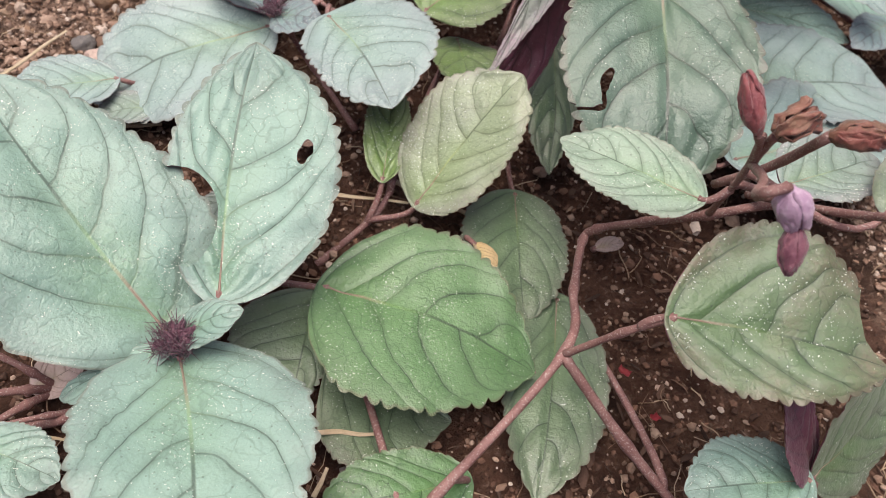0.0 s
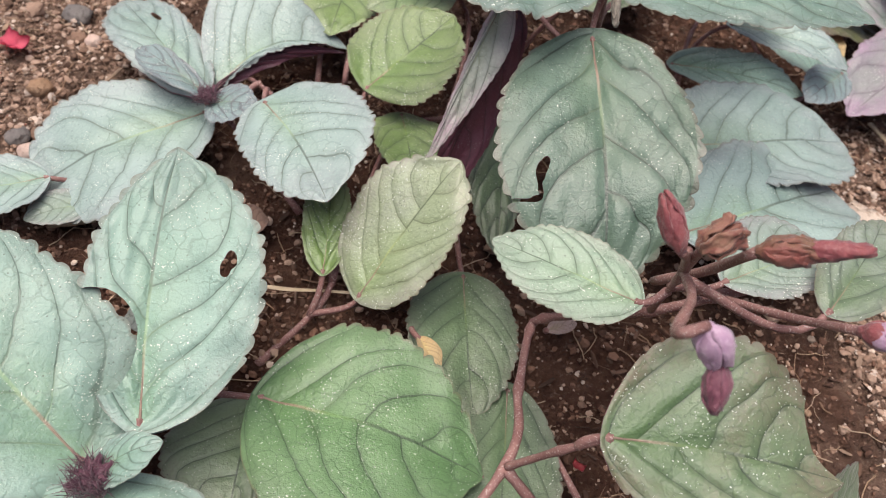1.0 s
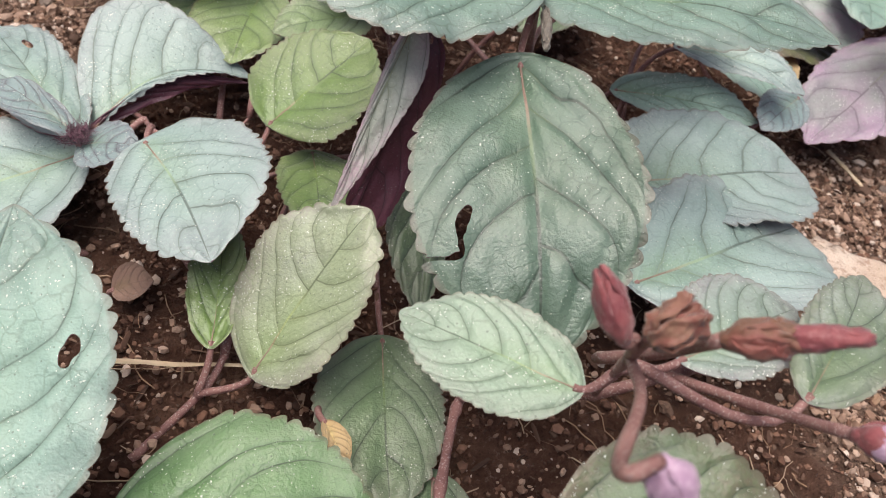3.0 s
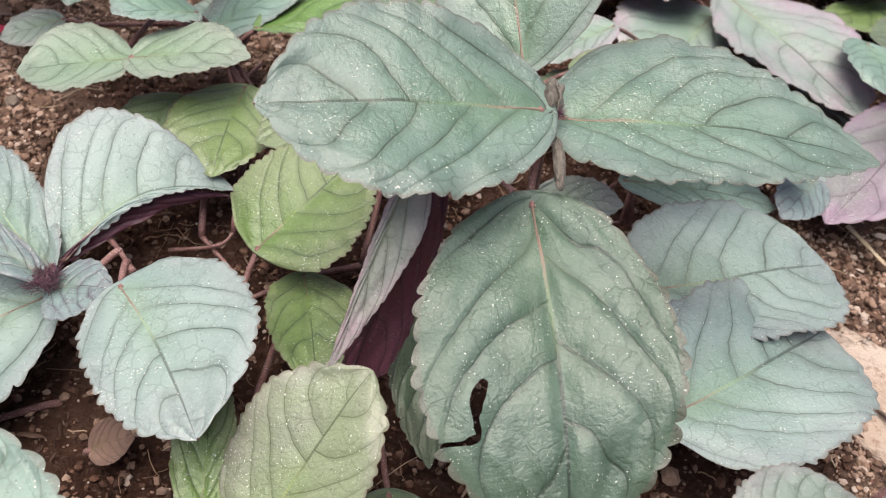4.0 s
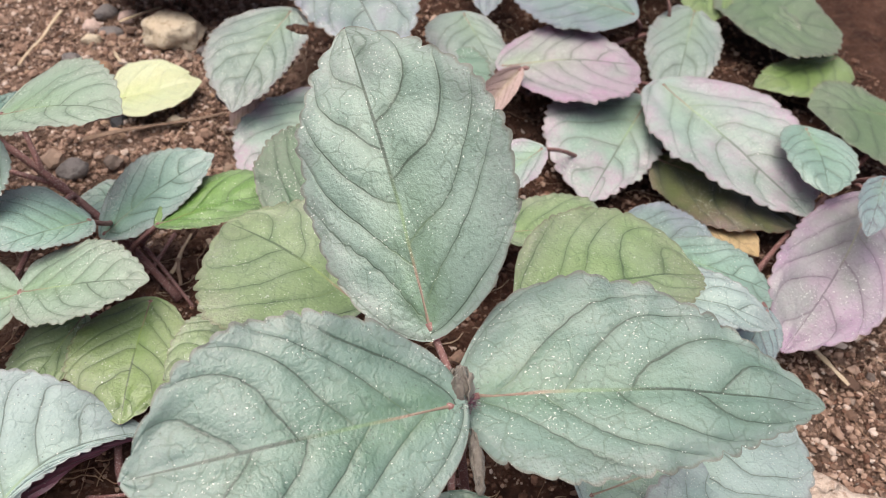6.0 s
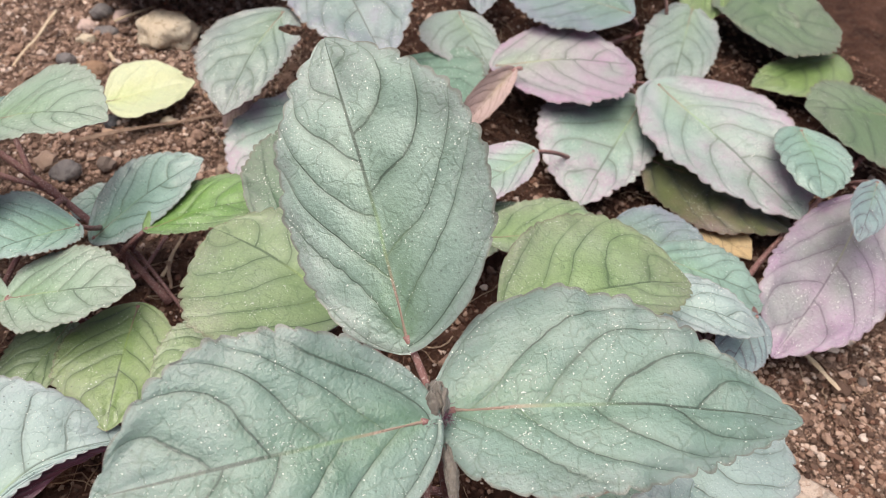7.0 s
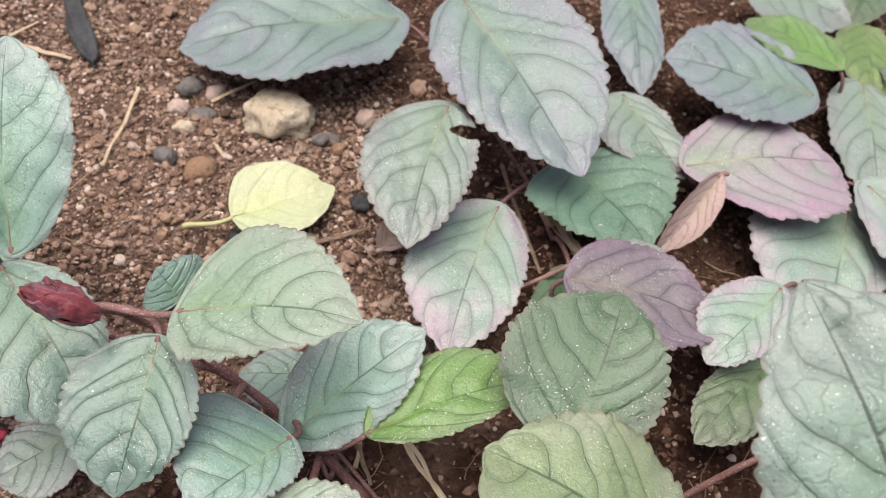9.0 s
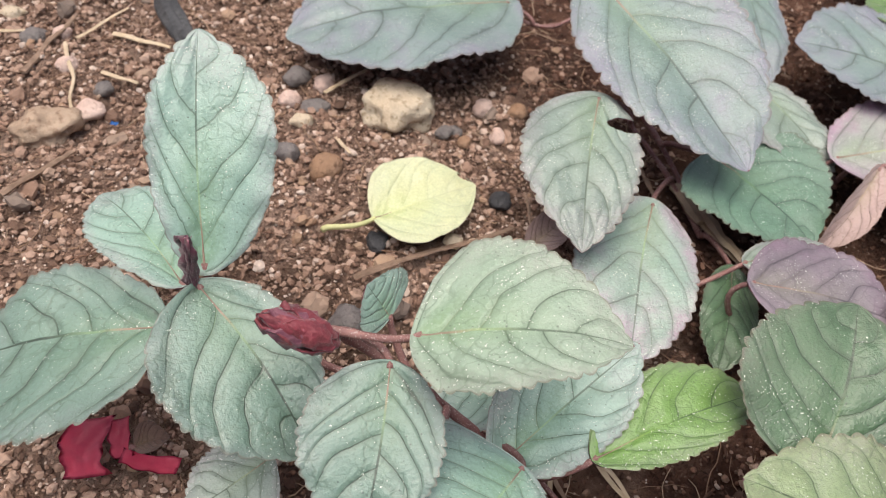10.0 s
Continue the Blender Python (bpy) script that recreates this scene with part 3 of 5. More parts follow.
leaf(flower_plant, WINE, (0.0964, 0.0685, 0.0180), (0.0855, 0.0776, 0.0340), (0.57, -0.48, 0.67), 0.0084, 0.0058, 0.49, bend=.03)
leaf(mauve_plant, SILVER, (-0.0608, 0.0693, 0.0080), (-0.0437, 0.0638, 0.0060), (0.11, -0.03, 0.99), 0.0062, 0.0076, 0.53, bend=.05)
leaf(flower_plant, ROSEGREEN, (0.0585, 0.0809, 0.0490), (0.0955, 0.0741, 0.0490), (-0.07, -0.36, 0.93), 0.0185, 0.0110, 0.38, bend=.05, holes=[(-.95,.97,.75,.17)])
leaf(pale_plant, LIME, (0.0196, 0.1370, 0.0090), (0.0407, 0.1564, 0.0360), (-0.57, -0.39, 0.72), 0.0146, 0.0133, 0.38, bend=.04, blunt=3.4)
leaf(pale_plant, BRIGHT, (0.0106, 0.1429, 0.0100), (0.0106, 0.1734, 0.0180), (0.00, -0.25, 0.97), 0.0063, 0.0053, 0.42, bend=.03)
leaf(flower_plant, PALELIME, (0.0667, 0.1056, 0.0525), (0.0429, 0.1215, 0.0490), (-0.22, -0.11, 0.97), 0.0092, 0.0083, 0.42, bend=.04)
leaf(trio_plant, DEEP, (0.0682, 0.1739, 0.0600), (0.0690, 0.1209, 0.0340), (-0.18, -0.45, 0.87), 0.0188, 0.0225, 0.47, bend=.10, holes=[(.56,.53,.035,.016),(.60,.555,.05,.024),(.64,.585,.045,.028),(.66,.615,.03,.025),(.67,.645,.025,.02),(.72,.67,.06,.010),(.86,.68,.16,.008)])
leaf(crown_plant, FROST, (-0.0071, 0.1873, 0.0230), (0.0108, 0.1497, 0.0270), (-0.26, -0.02, 0.97), 0.0193, 0.0123, 0.40, bend=.05, blunt=3.2)
leaf(crown_plant, FROST, (-0.0244, 0.1945, 0.0120), (-0.0677, 0.1709, -0.0010), (-0.22, -0.12, 0.97), 0.0253, 0.0210, 0.55, bend=.08)
leaf(crown_plant, FROST, (-0.0225, 0.2052, 0.0120), (0.0131, 0.2262, 0.0140), (0.14, -0.33, 0.94), 0.0237, 0.0020, 0.40, bend=.10, bow=-.16)
leaf(crown_plant, FROST, (-0.0258, 0.2001, 0.0140), (-0.0563, 0.2436, 0.0120), (-0.02, 0.03, 1.00), 0.0120, 0.0102, 0.55, bend=.06, holes=[(.45,.70,.10,.05)])
leaf(crown_plant, SLATE, (-0.0229, 0.1927, 0.0200), (-0.0430, 0.2076, 0.0220), (0.06, -0.05, 1.00), 0.0060, 0.0039, 0.55, bend=.1, n=8)
leaf(crown_plant, SLATE, (-0.0222, 0.1910, 0.0180), (-0.0090, 0.1891, 0.0200), (-0.15, 0.02, 0.99), 0.0067, 0.0097, 0.41, bend=.1, n=7)
leaf(pale_plant, BRIGHT, (0.0195, 0.2012, 0.0200), (0.0429, 0.2202, 0.0330), (-0.31, -0.25, 0.92), 0.0162, 0.0167, 0.30, bend=.04, blunt=3)
leaf(pale_plant, BRIGHT, (0.0298, 0.1999, 0.0120), (0.0316, 0.1643, 0.0200), (-0.01, 0.22, 0.98), 0.0096, 0.0091, 0.36, bend=.04, blunt=3)
leaf(trio_plant, PURPLEFOLD, (0.0468, 0.1774, 0.0650), (0.0325, 0.1583, 0.0320), (-0.08, -0.87, 0.49), 0.0060, 0.0016, 0.26, bend=.03, blunt=1.2)
leaf(trio_plant, WINE, (0.0510, 0.1800, 0.0600), (0.0365, 0.1612, 0.0180), (0.26, -0.91, 0.33), 0.0080, 0.0042, 0.50, bend=.02, under=WINE)
leaf(trio_plant, DULL, (0.0539, 0.1902, 0.0260), (0.0536, 0.1508, 0.0100), (-0.00, -0.38, 0.93), 0.0055, 0.0087, 0.47, bend=.06)
leaf(rose_plant, FROST, (0.1075, 0.1890, 0.0180), (0.1660, 0.2010, 0.0140), (0.09, 0.01, 1.00), 0.0235, 0.0200, 0.42, bend=.05, blunt=4.5)
leaf(rose_plant, FROST, (0.1010, 0.1534, 0.0200), (0.1550, 0.1800, 0.0130), (0.10, 0.04, 0.99), 0.0215, 0.0215, 0.42, bend=.06, blunt=4.5)
leaf(flower_plant, PALE, (0.0830, 0.1085, 0.0560), (0.1052, 0.1184, 0.0560), (-0.00, 0.00, 1.00), 0.0102, 0.0078, 0.51, bend=.05)
leaf(flower_plant, MOTTLED, (0.0973, 0.0997, 0.0600), (0.1172, 0.1222, 0.0600), (-0.00, 0.00, 1.00), 0.0061, 0.0076, 0.42, bend=.05)
leaf(rose_plant, PURPLE, (0.2300, 0.2625, 0.0220), (0.1807, 0.2225, 0.0080), (-0.17, -0.14, 0.98), 0.0167, 0.0159, 0.55, bend=.06)
leaf(trio_plant, TRIO, (0.0695, 0.1850, 0.0723), (0.0212, 0.1804, 0.0750), (0.09, -0.34, 0.94), 0.0178, 0.0183, 0.53, bend=.05, lobe=.07)
leaf(trio_plant, TRIO, (0.0753, 0.1887, 0.0680), (0.1314, 0.1738, 0.0710), (-0.09, -0.13, 0.99), 0.0213, 0.0156, 0.30, bend=.05, blunt=1.6, lobe=.07)
leaf(trio_plant, TRIOPALE, (0.0704, 0.2028, 0.0700), (0.0635, 0.2510, 0.1000), (-0.44, -0.52, 0.73), 0.0155, 0.0219, 0.46, bend=.06)
leaf(purple_plant, PURPLEFLUSH, (0.1378, 0.3571, 0.0160), (0.1905, 0.3501, 0.0160), (0.00, 0.00, 1.00), 0.0194, 0.0310, 0.51, bend=.05, blunt=2.6)
leaf(purple_plant, ROSEFLUSH, (0.1893, 0.3361, 0.0100), (0.1484, 0.2909, 0.0060), (-0.04, -0.05, 1.00), 0.0132, 0.0284, 0.42, bend=.04)
leaf(rose_plant, ROSEFLUSH, (0.1959, 0.3391, 0.0150), (0.2122, 0.2649, 0.0150), (-0.10, -0.02, 0.99), 0.0242, 0.0232, 0.51, bend=.06)
leaf(rose_plant, DARK, (0.1827, 0.3079, 0.0060), (0.2126, 0.2667, 0.0080), (-0.02, 0.03, 1.00), 0.0148, 0.0244, 0.45, bend=.05)
leaf(rose_plant, SILVER, (0.2265, 0.2962, 0.0240), (0.2128, 0.2627, 0.0260), (0.02, 0.05, 1.00), 0.0105, 0.0128, 0.52, bend=.06, n=10)
leaf(rose_plant, SLATE, (0.2232, 0.2574, 0.0360), (0.2026, 0.2366, 0.0360), (0.00, 0.00, 1.00), 0.0052, 0.0053, 0.51, bend=.06, n=8)
leaf(purple_plant, PALE, (0.2368, 0.3931, 0.0120), (0.1967, 0.3306, 0.0110), (-0.01, -0.01, 1.00), 0.0131, 0.0158, 0.43, bend=.04)
leaf(purple_plant, DULL, (0.2522, 0.3882, 0.0120), (0.2982, 0.3718, 0.0100), (0.04, -0.01, 1.00), 0.0296, 0.0356, 0.44, bend=.04)
leaf(purple_plant, BRIGHT, (0.2891, 0.3595, 0.0060), (0.2415, 0.3447, 0.0060), (0.00, 0.00, 1.00), 0.0195, 0.0072, 0.54, bend=.04)
leaf(trio_plant, LIMEGREEN, (0.0971, 0.2199, 0.0500), (0.1443, 0.2253, 0.0440), (0.12, 0.01, 0.99), 0.0219, 0.0110, 0.55, bend=.08)
leaf(rose_plant, SILVER, (0.1552, 0.2537, 0.0200), (0.1844, 0.2377, 0.0140), (0.16, -0.09, 0.98), 0.0104, 0.0198, 0.49, bend=.05)
leaf(rose_plant, DULL, (0.2809, 0.3120, 0.0120), (0.2468, 0.3194, 0.0140), (0.06, -0.01, 1.00), 0.0383, 0.0149, 0.55, bend=.05)
leaf(rose_plant, LILAC, (0.1481, 0.2663, 0.0200), (0.1764, 0.2521, 0.0140), (0.17, -0.08, 0.98), 0.0134, 0.0130, 0.44, bend=.05)
leaf(trio_plant, LIMEGREEN, (0.1046, 0.2565, 0.0340), (0.1431, 0.2540, 0.0300), (0.10, -0.01, 0.99), 0.0124, 0.0105, 0.52, bend=.05)
leaf(trio_plant, LIMEGREEN, (0.0644, 0.2387, 0.0340), (0.0358, 0.2672, 0.0380), (0.07, -0.07, 1.00), 0.0272, 0.0166, 0.48, bend=.08)
leaf(stone_plant, LILAC, (0.0688, 0.4561, 0.0120), (-0.0104, 0.4538, 0.0060), (-0.08, -0.00, 1.00), 0.0377, 0.0263, 0.51, bend=.08)
leaf(stone_plant, LILAC, (0.0779, 0.4175, 0.0420), (0.0946, 0.3485, 0.0260), (-0.19, -0.27, 0.95), 0.0252, 0.0214, 0.41, bend=.06)
leaf(stone_plant, PALE, (0.0630, 0.3793, 0.0300), (0.0393, 0.3340, 0.0220), (-0.07, -0.14, 0.99), 0.0129, 0.0179, 0.44, bend=.05, holes=[(-.80,.20,.52,.045)])
leaf(stone_plant, ROSEFLUSH, (0.0731, 0.3534, 0.0120), (0.0438, 0.3080, 0.0090), (-0.03, -0.05, 1.00), 0.0141, 0.0175, 0.51, bend=.04)
leaf(stone_plant, DEEPGREEN, (0.1013, 0.3680, 0.0130), (0.1127, 0.3308, 0.0110), (0.01, -0.05, 1.00), 0.0272, 0.0241, 0.32, bend=.04)
leaf(purple_plant, PURPLEHAIR, (0.0786, 0.3166, 0.0210), (0.1159, 0.2963, 0.0160), (0.10, -0.06, 0.99), 0.0171, 0.0179, 0.38, bend=.06, stalk=(0.0840, 0.3150, -0.004))
leaf(purple_plant, PALE, (0.0875, 0.3281, 0.0130), (0.1149, 0.3275, 0.0130), (0.00, 0.00, 1.00), 0.0052, 0.0093, 0.43, bend=.04)
leaf(trio_plant, RUGOSE, (0.0525, 0.2658, 0.0340), (0.0742, 0.2913, 0.0460), (-0.22, -0.26, 0.94), 0.0198, 0.0134, 0.46, bend=.07)
leaf(red_plant, VIVID, (0.0172, 0.2819, 0.0260), (0.0549, 0.2858, 0.0280), (-0.05, -0.01, 1.00), 0.0115, 0.0074, 0.50, bend=.08, lobe=.03)
leaf(red_plant, SILVERGREEN, (0.0018, 0.2887, 0.0180), (0.0334, 0.2999, 0.0330), (-0.38, -0.14, 0.91), 0.0126, 0.0109, 0.50, bend=.06)
leaf(red_plant, SILVERGREEN, (0.0124, 0.3033, 0.0160), (-0.0065, 0.3097, 0.0140), (-0.09, 0.03, 1.00), 0.0096, 0.0060, 0.55, bend=.05)
leaf(red_plant, PALELIME, (-0.0153, 0.2999, 0.0520), (0.0150, 0.2850, 0.0600), (-0.21, 0.10, 0.97), 0.0182, 0.0125, 0.30, bend=.08)
leaf(red_plant, SILVER, (-0.0160, 0.3130, 0.0400), (-0.0198, 0.3166, 0.0460), (0.55, -0.52, 0.66), 0.0075, 0.0089, 0.40, bend=.05)
leaf(red_plant, TRIO, (-0.0203, 0.2986, 0.0460), (-0.0305, 0.2752, 0.0340), (-0.17, -0.39, 0.90), 0.0101, 0.0133, 0.44, bend=.08)
leaf(red_plant, TRIO, (-0.0488, 0.3238, 0.0440), (-0.0345, 0.2933, 0.0300), (0.16, -0.35, 0.92), 0.0096, 0.0174, 0.41, bend=.08)
leaf(red_plant, TRIO, (-0.0568, 0.3225, 0.0360), (-0.0922, 0.3298, 0.0260), (-0.26, 0.05, 0.96), 0.0219, 0.0148, 0.51, bend=.08)
leaf(red_plant, SILVERGREEN, (-0.0523, 0.3356, 0.0320), (-0.0668, 0.3675, 0.0280), (-0.05, 0.10, 0.99), 0.0097, 0.0098, 0.55, bend=.06)
leaf(red_plant, SILVERGREEN, (-0.0475, 0.3289, 0.0440), (-0.0421, 0.3593, 0.0740), (-0.12, -0.69, 0.72), 0.0083, 0.0139, 0.55, bend=.08)
leaf(red_plant, PALE, (-0.0411, 0.3039, 0.0120), (-0.0582, 0.2979, 0.0080), (-0.20, -0.07, 0.98), 0.0107, 0.0082, 0.45, bend=.05)
leaf(red_plant, PALELIME, (-0.0139, 0.2618, 0.0280), (0.0167, 0.2548, 0.0340), (-0.18, 0.04, 0.98), 0.0127, 0.0128, 0.42, bend=.06)
leaf(red_plant, PALELIME, (-0.0141, 0.2610, 0.0280), (-0.0409, 0.2573, 0.0250), (-0.11, -0.02, 0.99), 0.0128, 0.0154, 0.49, bend=.06)
leaf(red_plant, SILVERGREEN, (0.0009, 0.2819, 0.0300), (-0.0183, 0.2688, 0.0360), (0.21, 0.14, 0.97), 0.0076, 0.0179, 0.35, bend=.05)
leaf(crown_plant, LIMEGREEN, (-0.0027, 0.2614, 0.0160), (-0.0182, 0.2379, 0.0120), (-0.08, -0.12, 0.99), 0.0072, 0.0090, 0.39, bend=.05)
leaf(crown_plant, BRIGHT, (0.0148, 0.2586, 0.0220), (0.0078, 0.2269, 0.0180), (-0.03, -0.12, 0.99), 0.0122, 0.0145, 0.53, bend=.05)
leaf(crown_plant, LIMEGREEN, (0.0439, 0.2422, 0.0270), (0.0185, 0.2323, 0.0250), (-0.07, -0.03, 1.00), 0.0125, 0.0105, 0.48, bend=.05)
leaf(purple_plant, LILAC, (0.2002, 0.3803, 0.0200), (0.1538, 0.4065, 0.0220), (0.03, -0.02, 1.00), 0.0288, 0.0284, 0.55, bend=.05)
leaf(purple_plant, PALE, (0.1329, 0.3950, 0.0160), (0.1376, 0.3553, 0.0120), (0.01, -0.10, 1.00), 0.0092, 0.0202, 0.37, bend=.05)
leaf(purple_plant, VIVID, (0.2194, 0.3923, 0.0220), (0.2044, 0.4300, 0.0200), (-0.02, 0.05, 1.00), 0.0187, 0.0137, 0.54, bend=.05)
leaf(purple_plant, BRIGHT, (0.2669, 0.4295, 0.0120), (0.2377, 0.3834, 0.0100), (-0.02, -0.03, 1.00), 0.0101, 0.0148, 0.53, bend=.05)
leaf(purple_plant, DULL, (0.2715, 0.4059, 0.0120), (0.2659, 0.3588, 0.0100), (-0.00, -0.04, 1.00), 0.0091, 0.0249, 0.44, bend=.05)
leaf(stone_plant, LILAC, (0.1696, 0.4687, 0.0180), (0.1439, 0.3993, 0.0120), (-0.03, -0.08, 1.00), 0.0100, 0.0134, 0.54, bend=.05)
leaf(purple_plant, PALE, (0.2324, 0.4669, 0.0140), (0.2620, 0.4337, 0.0120), (0.03, -0.03, 1.00), 0.0172, 0.0380, 0.49, bend=.05)
leaf(rose_plant, ROSEFLUSH, (0.1334, 0.3015, 0.0220), (0.1052, 0.2874, 0.0160), (-0.17, -0.08, 0.98), 0.0082, 0.0117, 0.55, bend=.05)
leaf(rose_plant, DULL, (0.1265, 0.2871, 0.0120), (0.0962, 0.2715, 0.0080), (-0.10, -0.05, 0.99), 0.0095, 0.0074, 0.55, bend=.05)
leaf(stone_plant, RUGOSE, (0.0877, 0.3307, 0.0070), (0.0667, 0.3028, 0.0050), (-0.03, -0.05, 1.00), 0.0073, 0.0075, 0.50, bend=.04)
leaf(purple_plant, DULL, (0.3113, 0.4726, 0.0080), (0.2665, 0.4374, 0.0080), (-0.00, -0.00, 1.00), 0.0113, 0.0083, 0.55, bend=.05)

leaf(rose_plant, PALE, (0.0890, 0.2195, 0.0200), (0.1115, 0.2165, 0.0200), (0.05, -0.30, 0.95), 0.0062, 0.0062, 0.45, bend=.06, n=12)
leaf(rose_plant, SILVER, (0.1162, 0.2283, 0.0180), (0.1582, 0.2190, 0.0170), (0.05, -0.25, 0.96), 0.0085, 0.0090, 0.45, bend=.08)
leaf(rose_plant, FROST, (0.1330, 0.2345, 0.0300), (0.1660, 0.2170, 0.0290), (0.05, -0.25, 0.96), 0.0085, 0.0070, 0.45, bend=.10)
leaf(rose_plant, SLATE, (0.1740, 0.2285, 0.0200), (0.1560, 0.2130, 0.0190), (0.05, -0.20, 0.97), 0.0070, 0.0070, 0.50, bend=.06, n=12)
leaf(mauve_plant, FROST, (-0.0600, 0.1700, 0.0080), (-0.0830, 0.1600, 0.0070), (0.0, 0.0, 1.0), 0.0105, 0.0105, 0.50, bend=.08, n=12)
leaf(mauve_plant, PALE, (-0.0480, 0.1650, 0.0050), (-0.0625, 0.1580, 0.0050), (0.0, 0.0, 1.0), 0.0055, 0.0060, 0.50, bend=.06, n=10)
leaf(crown_plant, WINE, (-0.0225, 0.2040, 0.0125), (0.0125, 0.2250, 0.0135), (0.45, -0.80, 0.20), 0.0012, 0.0036, 0.45, bend=-.15, bow=-.10, teeth=0.3, under=WINE)


# ---- flowers and bracts of the flowering plant ----
def bract_material(name, a, b, tip):
    k = Mat(name, 0.5, 0.35)
    n1, n2 = k.noise(260, 4), k.noise(1400, 3)
    base = k.mix(k.step(n1, 0.35, 0.65), a, b)
    base = k.mix(k.math("MULTIPLY", k.step(n2, 0.45, 0.7), 0.45), base, tip)
    k.colour(base)
    k.bump(k.math("ADD", n1, k.math("MULTIPLY", n2, 0.6)), 0.6, 0.0006)
    k.b.inputs["Sheen Weight"].default_value = 0.25
    return k.m


ROSE = bract_material("bract_rose", (0.29, 0.080, 0.085), (0.20, 0.05, 0.06), (0.38, 0.17, 0.17))
BROWN = bract_material("bract_brown", (0.21, 0.060, 0.050), (0.16, 0.080, 0.048), (0.28, 0.12, 0.095))
TAN = bract_material("petal_tan", (0.25, 0.125, 0.085), (0.22, 0.075, 0.06), (0.34, 0.22, 0.15))
MAUVE = bract_material("petal_mauve", (0.36, 0.22, 0.33), (0.46, 0.30, 0.42), (0.58, 0.44, 0.54))
PLUM = bract_material("bract_plum", (0.12, 0.035, 0.06), (0.20, 0.07, 0.10), (0.28, 0.12, 0.15))
HEART = bract_material("heart_purple", (0.07, 0.02, 0.04), (0.11, 0.035, 0.06), (0.20, 0.11, 0.14))
CRIMSON = bract_material("bract_crimson", (0.13, 0.02, 0.03), (0.20, 0.03, 0.045), (0.30, 0.08, 0.09))


def bract(base, tip, out, width, bulge, crumple=0.07):
    """One pointed, hollow scale with thickness, standing out towards out."""
    base, tip, out = Vector(base), Vector(tip), Vector(out)
    ax = tip - base
    ln = ax.length
    ax.normalize()
    out = (out - ax * out.dot(ax)).normalized()
    side = ax.cross(out)
    bm = bmesh.new()
    grid = []
    for i in range(11):
        v = i / 10
        h = width * (v ** 0.6) * (1 - v) ** 0.75 * 1.75 * (1 + 2 * crumple * noise.noise(Vector((v * 6, ln * 500, base.y * 300)))) + 0.0001
        row = []
        for j in range(9):
            u = j / 4 - 1
            z = bulge * math.sin(math.pi * v ** 0.8) * 1.0 - h * 0.55 * u * u + crumple * ln * noise.noise(Vector((u * 2.2, v * 5, ln * 900 + base.x * 99)))
            row.append(bm.verts.new(base + ax * v * ln + side * u * h + out * z))
        grid.append(row)
    for a, b in zip(grid, grid[1:]):
        for j in range(8):
            bm.faces.new((a[j], a[j + 1], b[j + 1], b[j]))
    bmesh.ops.recalc_face_normals(bm, faces=bm.faces)
    bmesh.ops.solidify(bm, geom=bm.faces[:], thickness=0.00025)
    return bm


def bud(owner, name, base, tip, width, skins, rings, label, spread=0.25, crumple=0.07):
    """A head of overlapping scales on a short core; skins runs from the base's scales to the tip's."""
    base, tip = Vector(base), Vector(tip)
    ax = tip - base
    ln = ax.length
    ax.normalize()
    ref = ax.orthogonal().normalized()
    core = part(name, tube([base + ax * ln * t for t in (0, 0.15, 0.4, 0.7, 0.9)], [width * r for r in (0.22, 0.35, 0.4, 0.3, 0.1)], 10, wobble=0.2), skins[0], owner, label)
    k, stack = 0, 0.12 * (rings - 1) if rings < 4 else 0.6
    for r in range(rings):
        s = r / max(rings - 1, 1)
        for q in range(4):
            turn = Matrix.Rotation(0.8 * r + 1.57 * q + rnd.uniform(-0.2, 0.2), 3, ax)
            out = turn @ ref
            start = base + ax * ln * (0.02 + stack * s) + out * width * 0.10
            end = base + ax * ln * min(1.0, 0.98 - stack + 0.05 + stack * s + rnd.uniform(-0.10, 0.04)) + out * width * spread * (1.4 - s)
            part("bract", bract(start, end, out, width * rnd.uniform(0.55, 0.85), width * rnd.uniform(0.35, 0.55), crumple), skins[min(len(skins) - 1, int(s * len(skins)))], core)
            k += 1
    return core


bud(flower_plant, "flower_bud", (0.0627, 0.0953, 0.0780), (0.0581, 0.0993, 0.0860), 0.0031, (ROSE, ROSE), 2, "closed rose-red bud", 0.1)
bud(flower_plant, "spent_flower", (0.0655, 0.0955, 0.0780), (0.0706, 0.0969, 0.0825), 0.0032, (TAN, BROWN), 2, "withered red-brown open flower", 0.6, 0.20)
bud(flower_plant, "mauve_flower", (0.0596, 0.0785, 0.0840), (0.0632, 0.0760, 0.0780), 0.0035, (MAUVE, MAUVE), 2, "drooping mauve flower", 0.30, 0.10)
bud(flower_plant, "calyx", (0.0626, 0.0763, 0.0790), (0.0625, 0.0713, 0.0740), 0.0026, (PLUM, PLUM), 2, "dark plum drooping calyx", 0.15)
bud(flower_plant, "flower_head", (0.0728, 0.0946, 0.0800), (0.0822, 0.0930, 0.0830), 0.0027, (BROWN, BROWN), 3, "brown-green papery flower head", 0.4, 0.14)
bud(flower_plant, "flower_bud", (0.0784, 0.0936, 0.0820), (0.0872, 0.0913, 0.0850), 0.0022, (ROSE, ROSE), 2, "closed rose-red bud", 0.12)
bud(flower_plant, "flower_bud", (0.0903, 0.0873, 0.0720), (0.0966, 0.0822, 0.0760), 0.0034, (ROSE, MAUVE, PLUM), 3, "mauve-pink half open bud", 0.3)
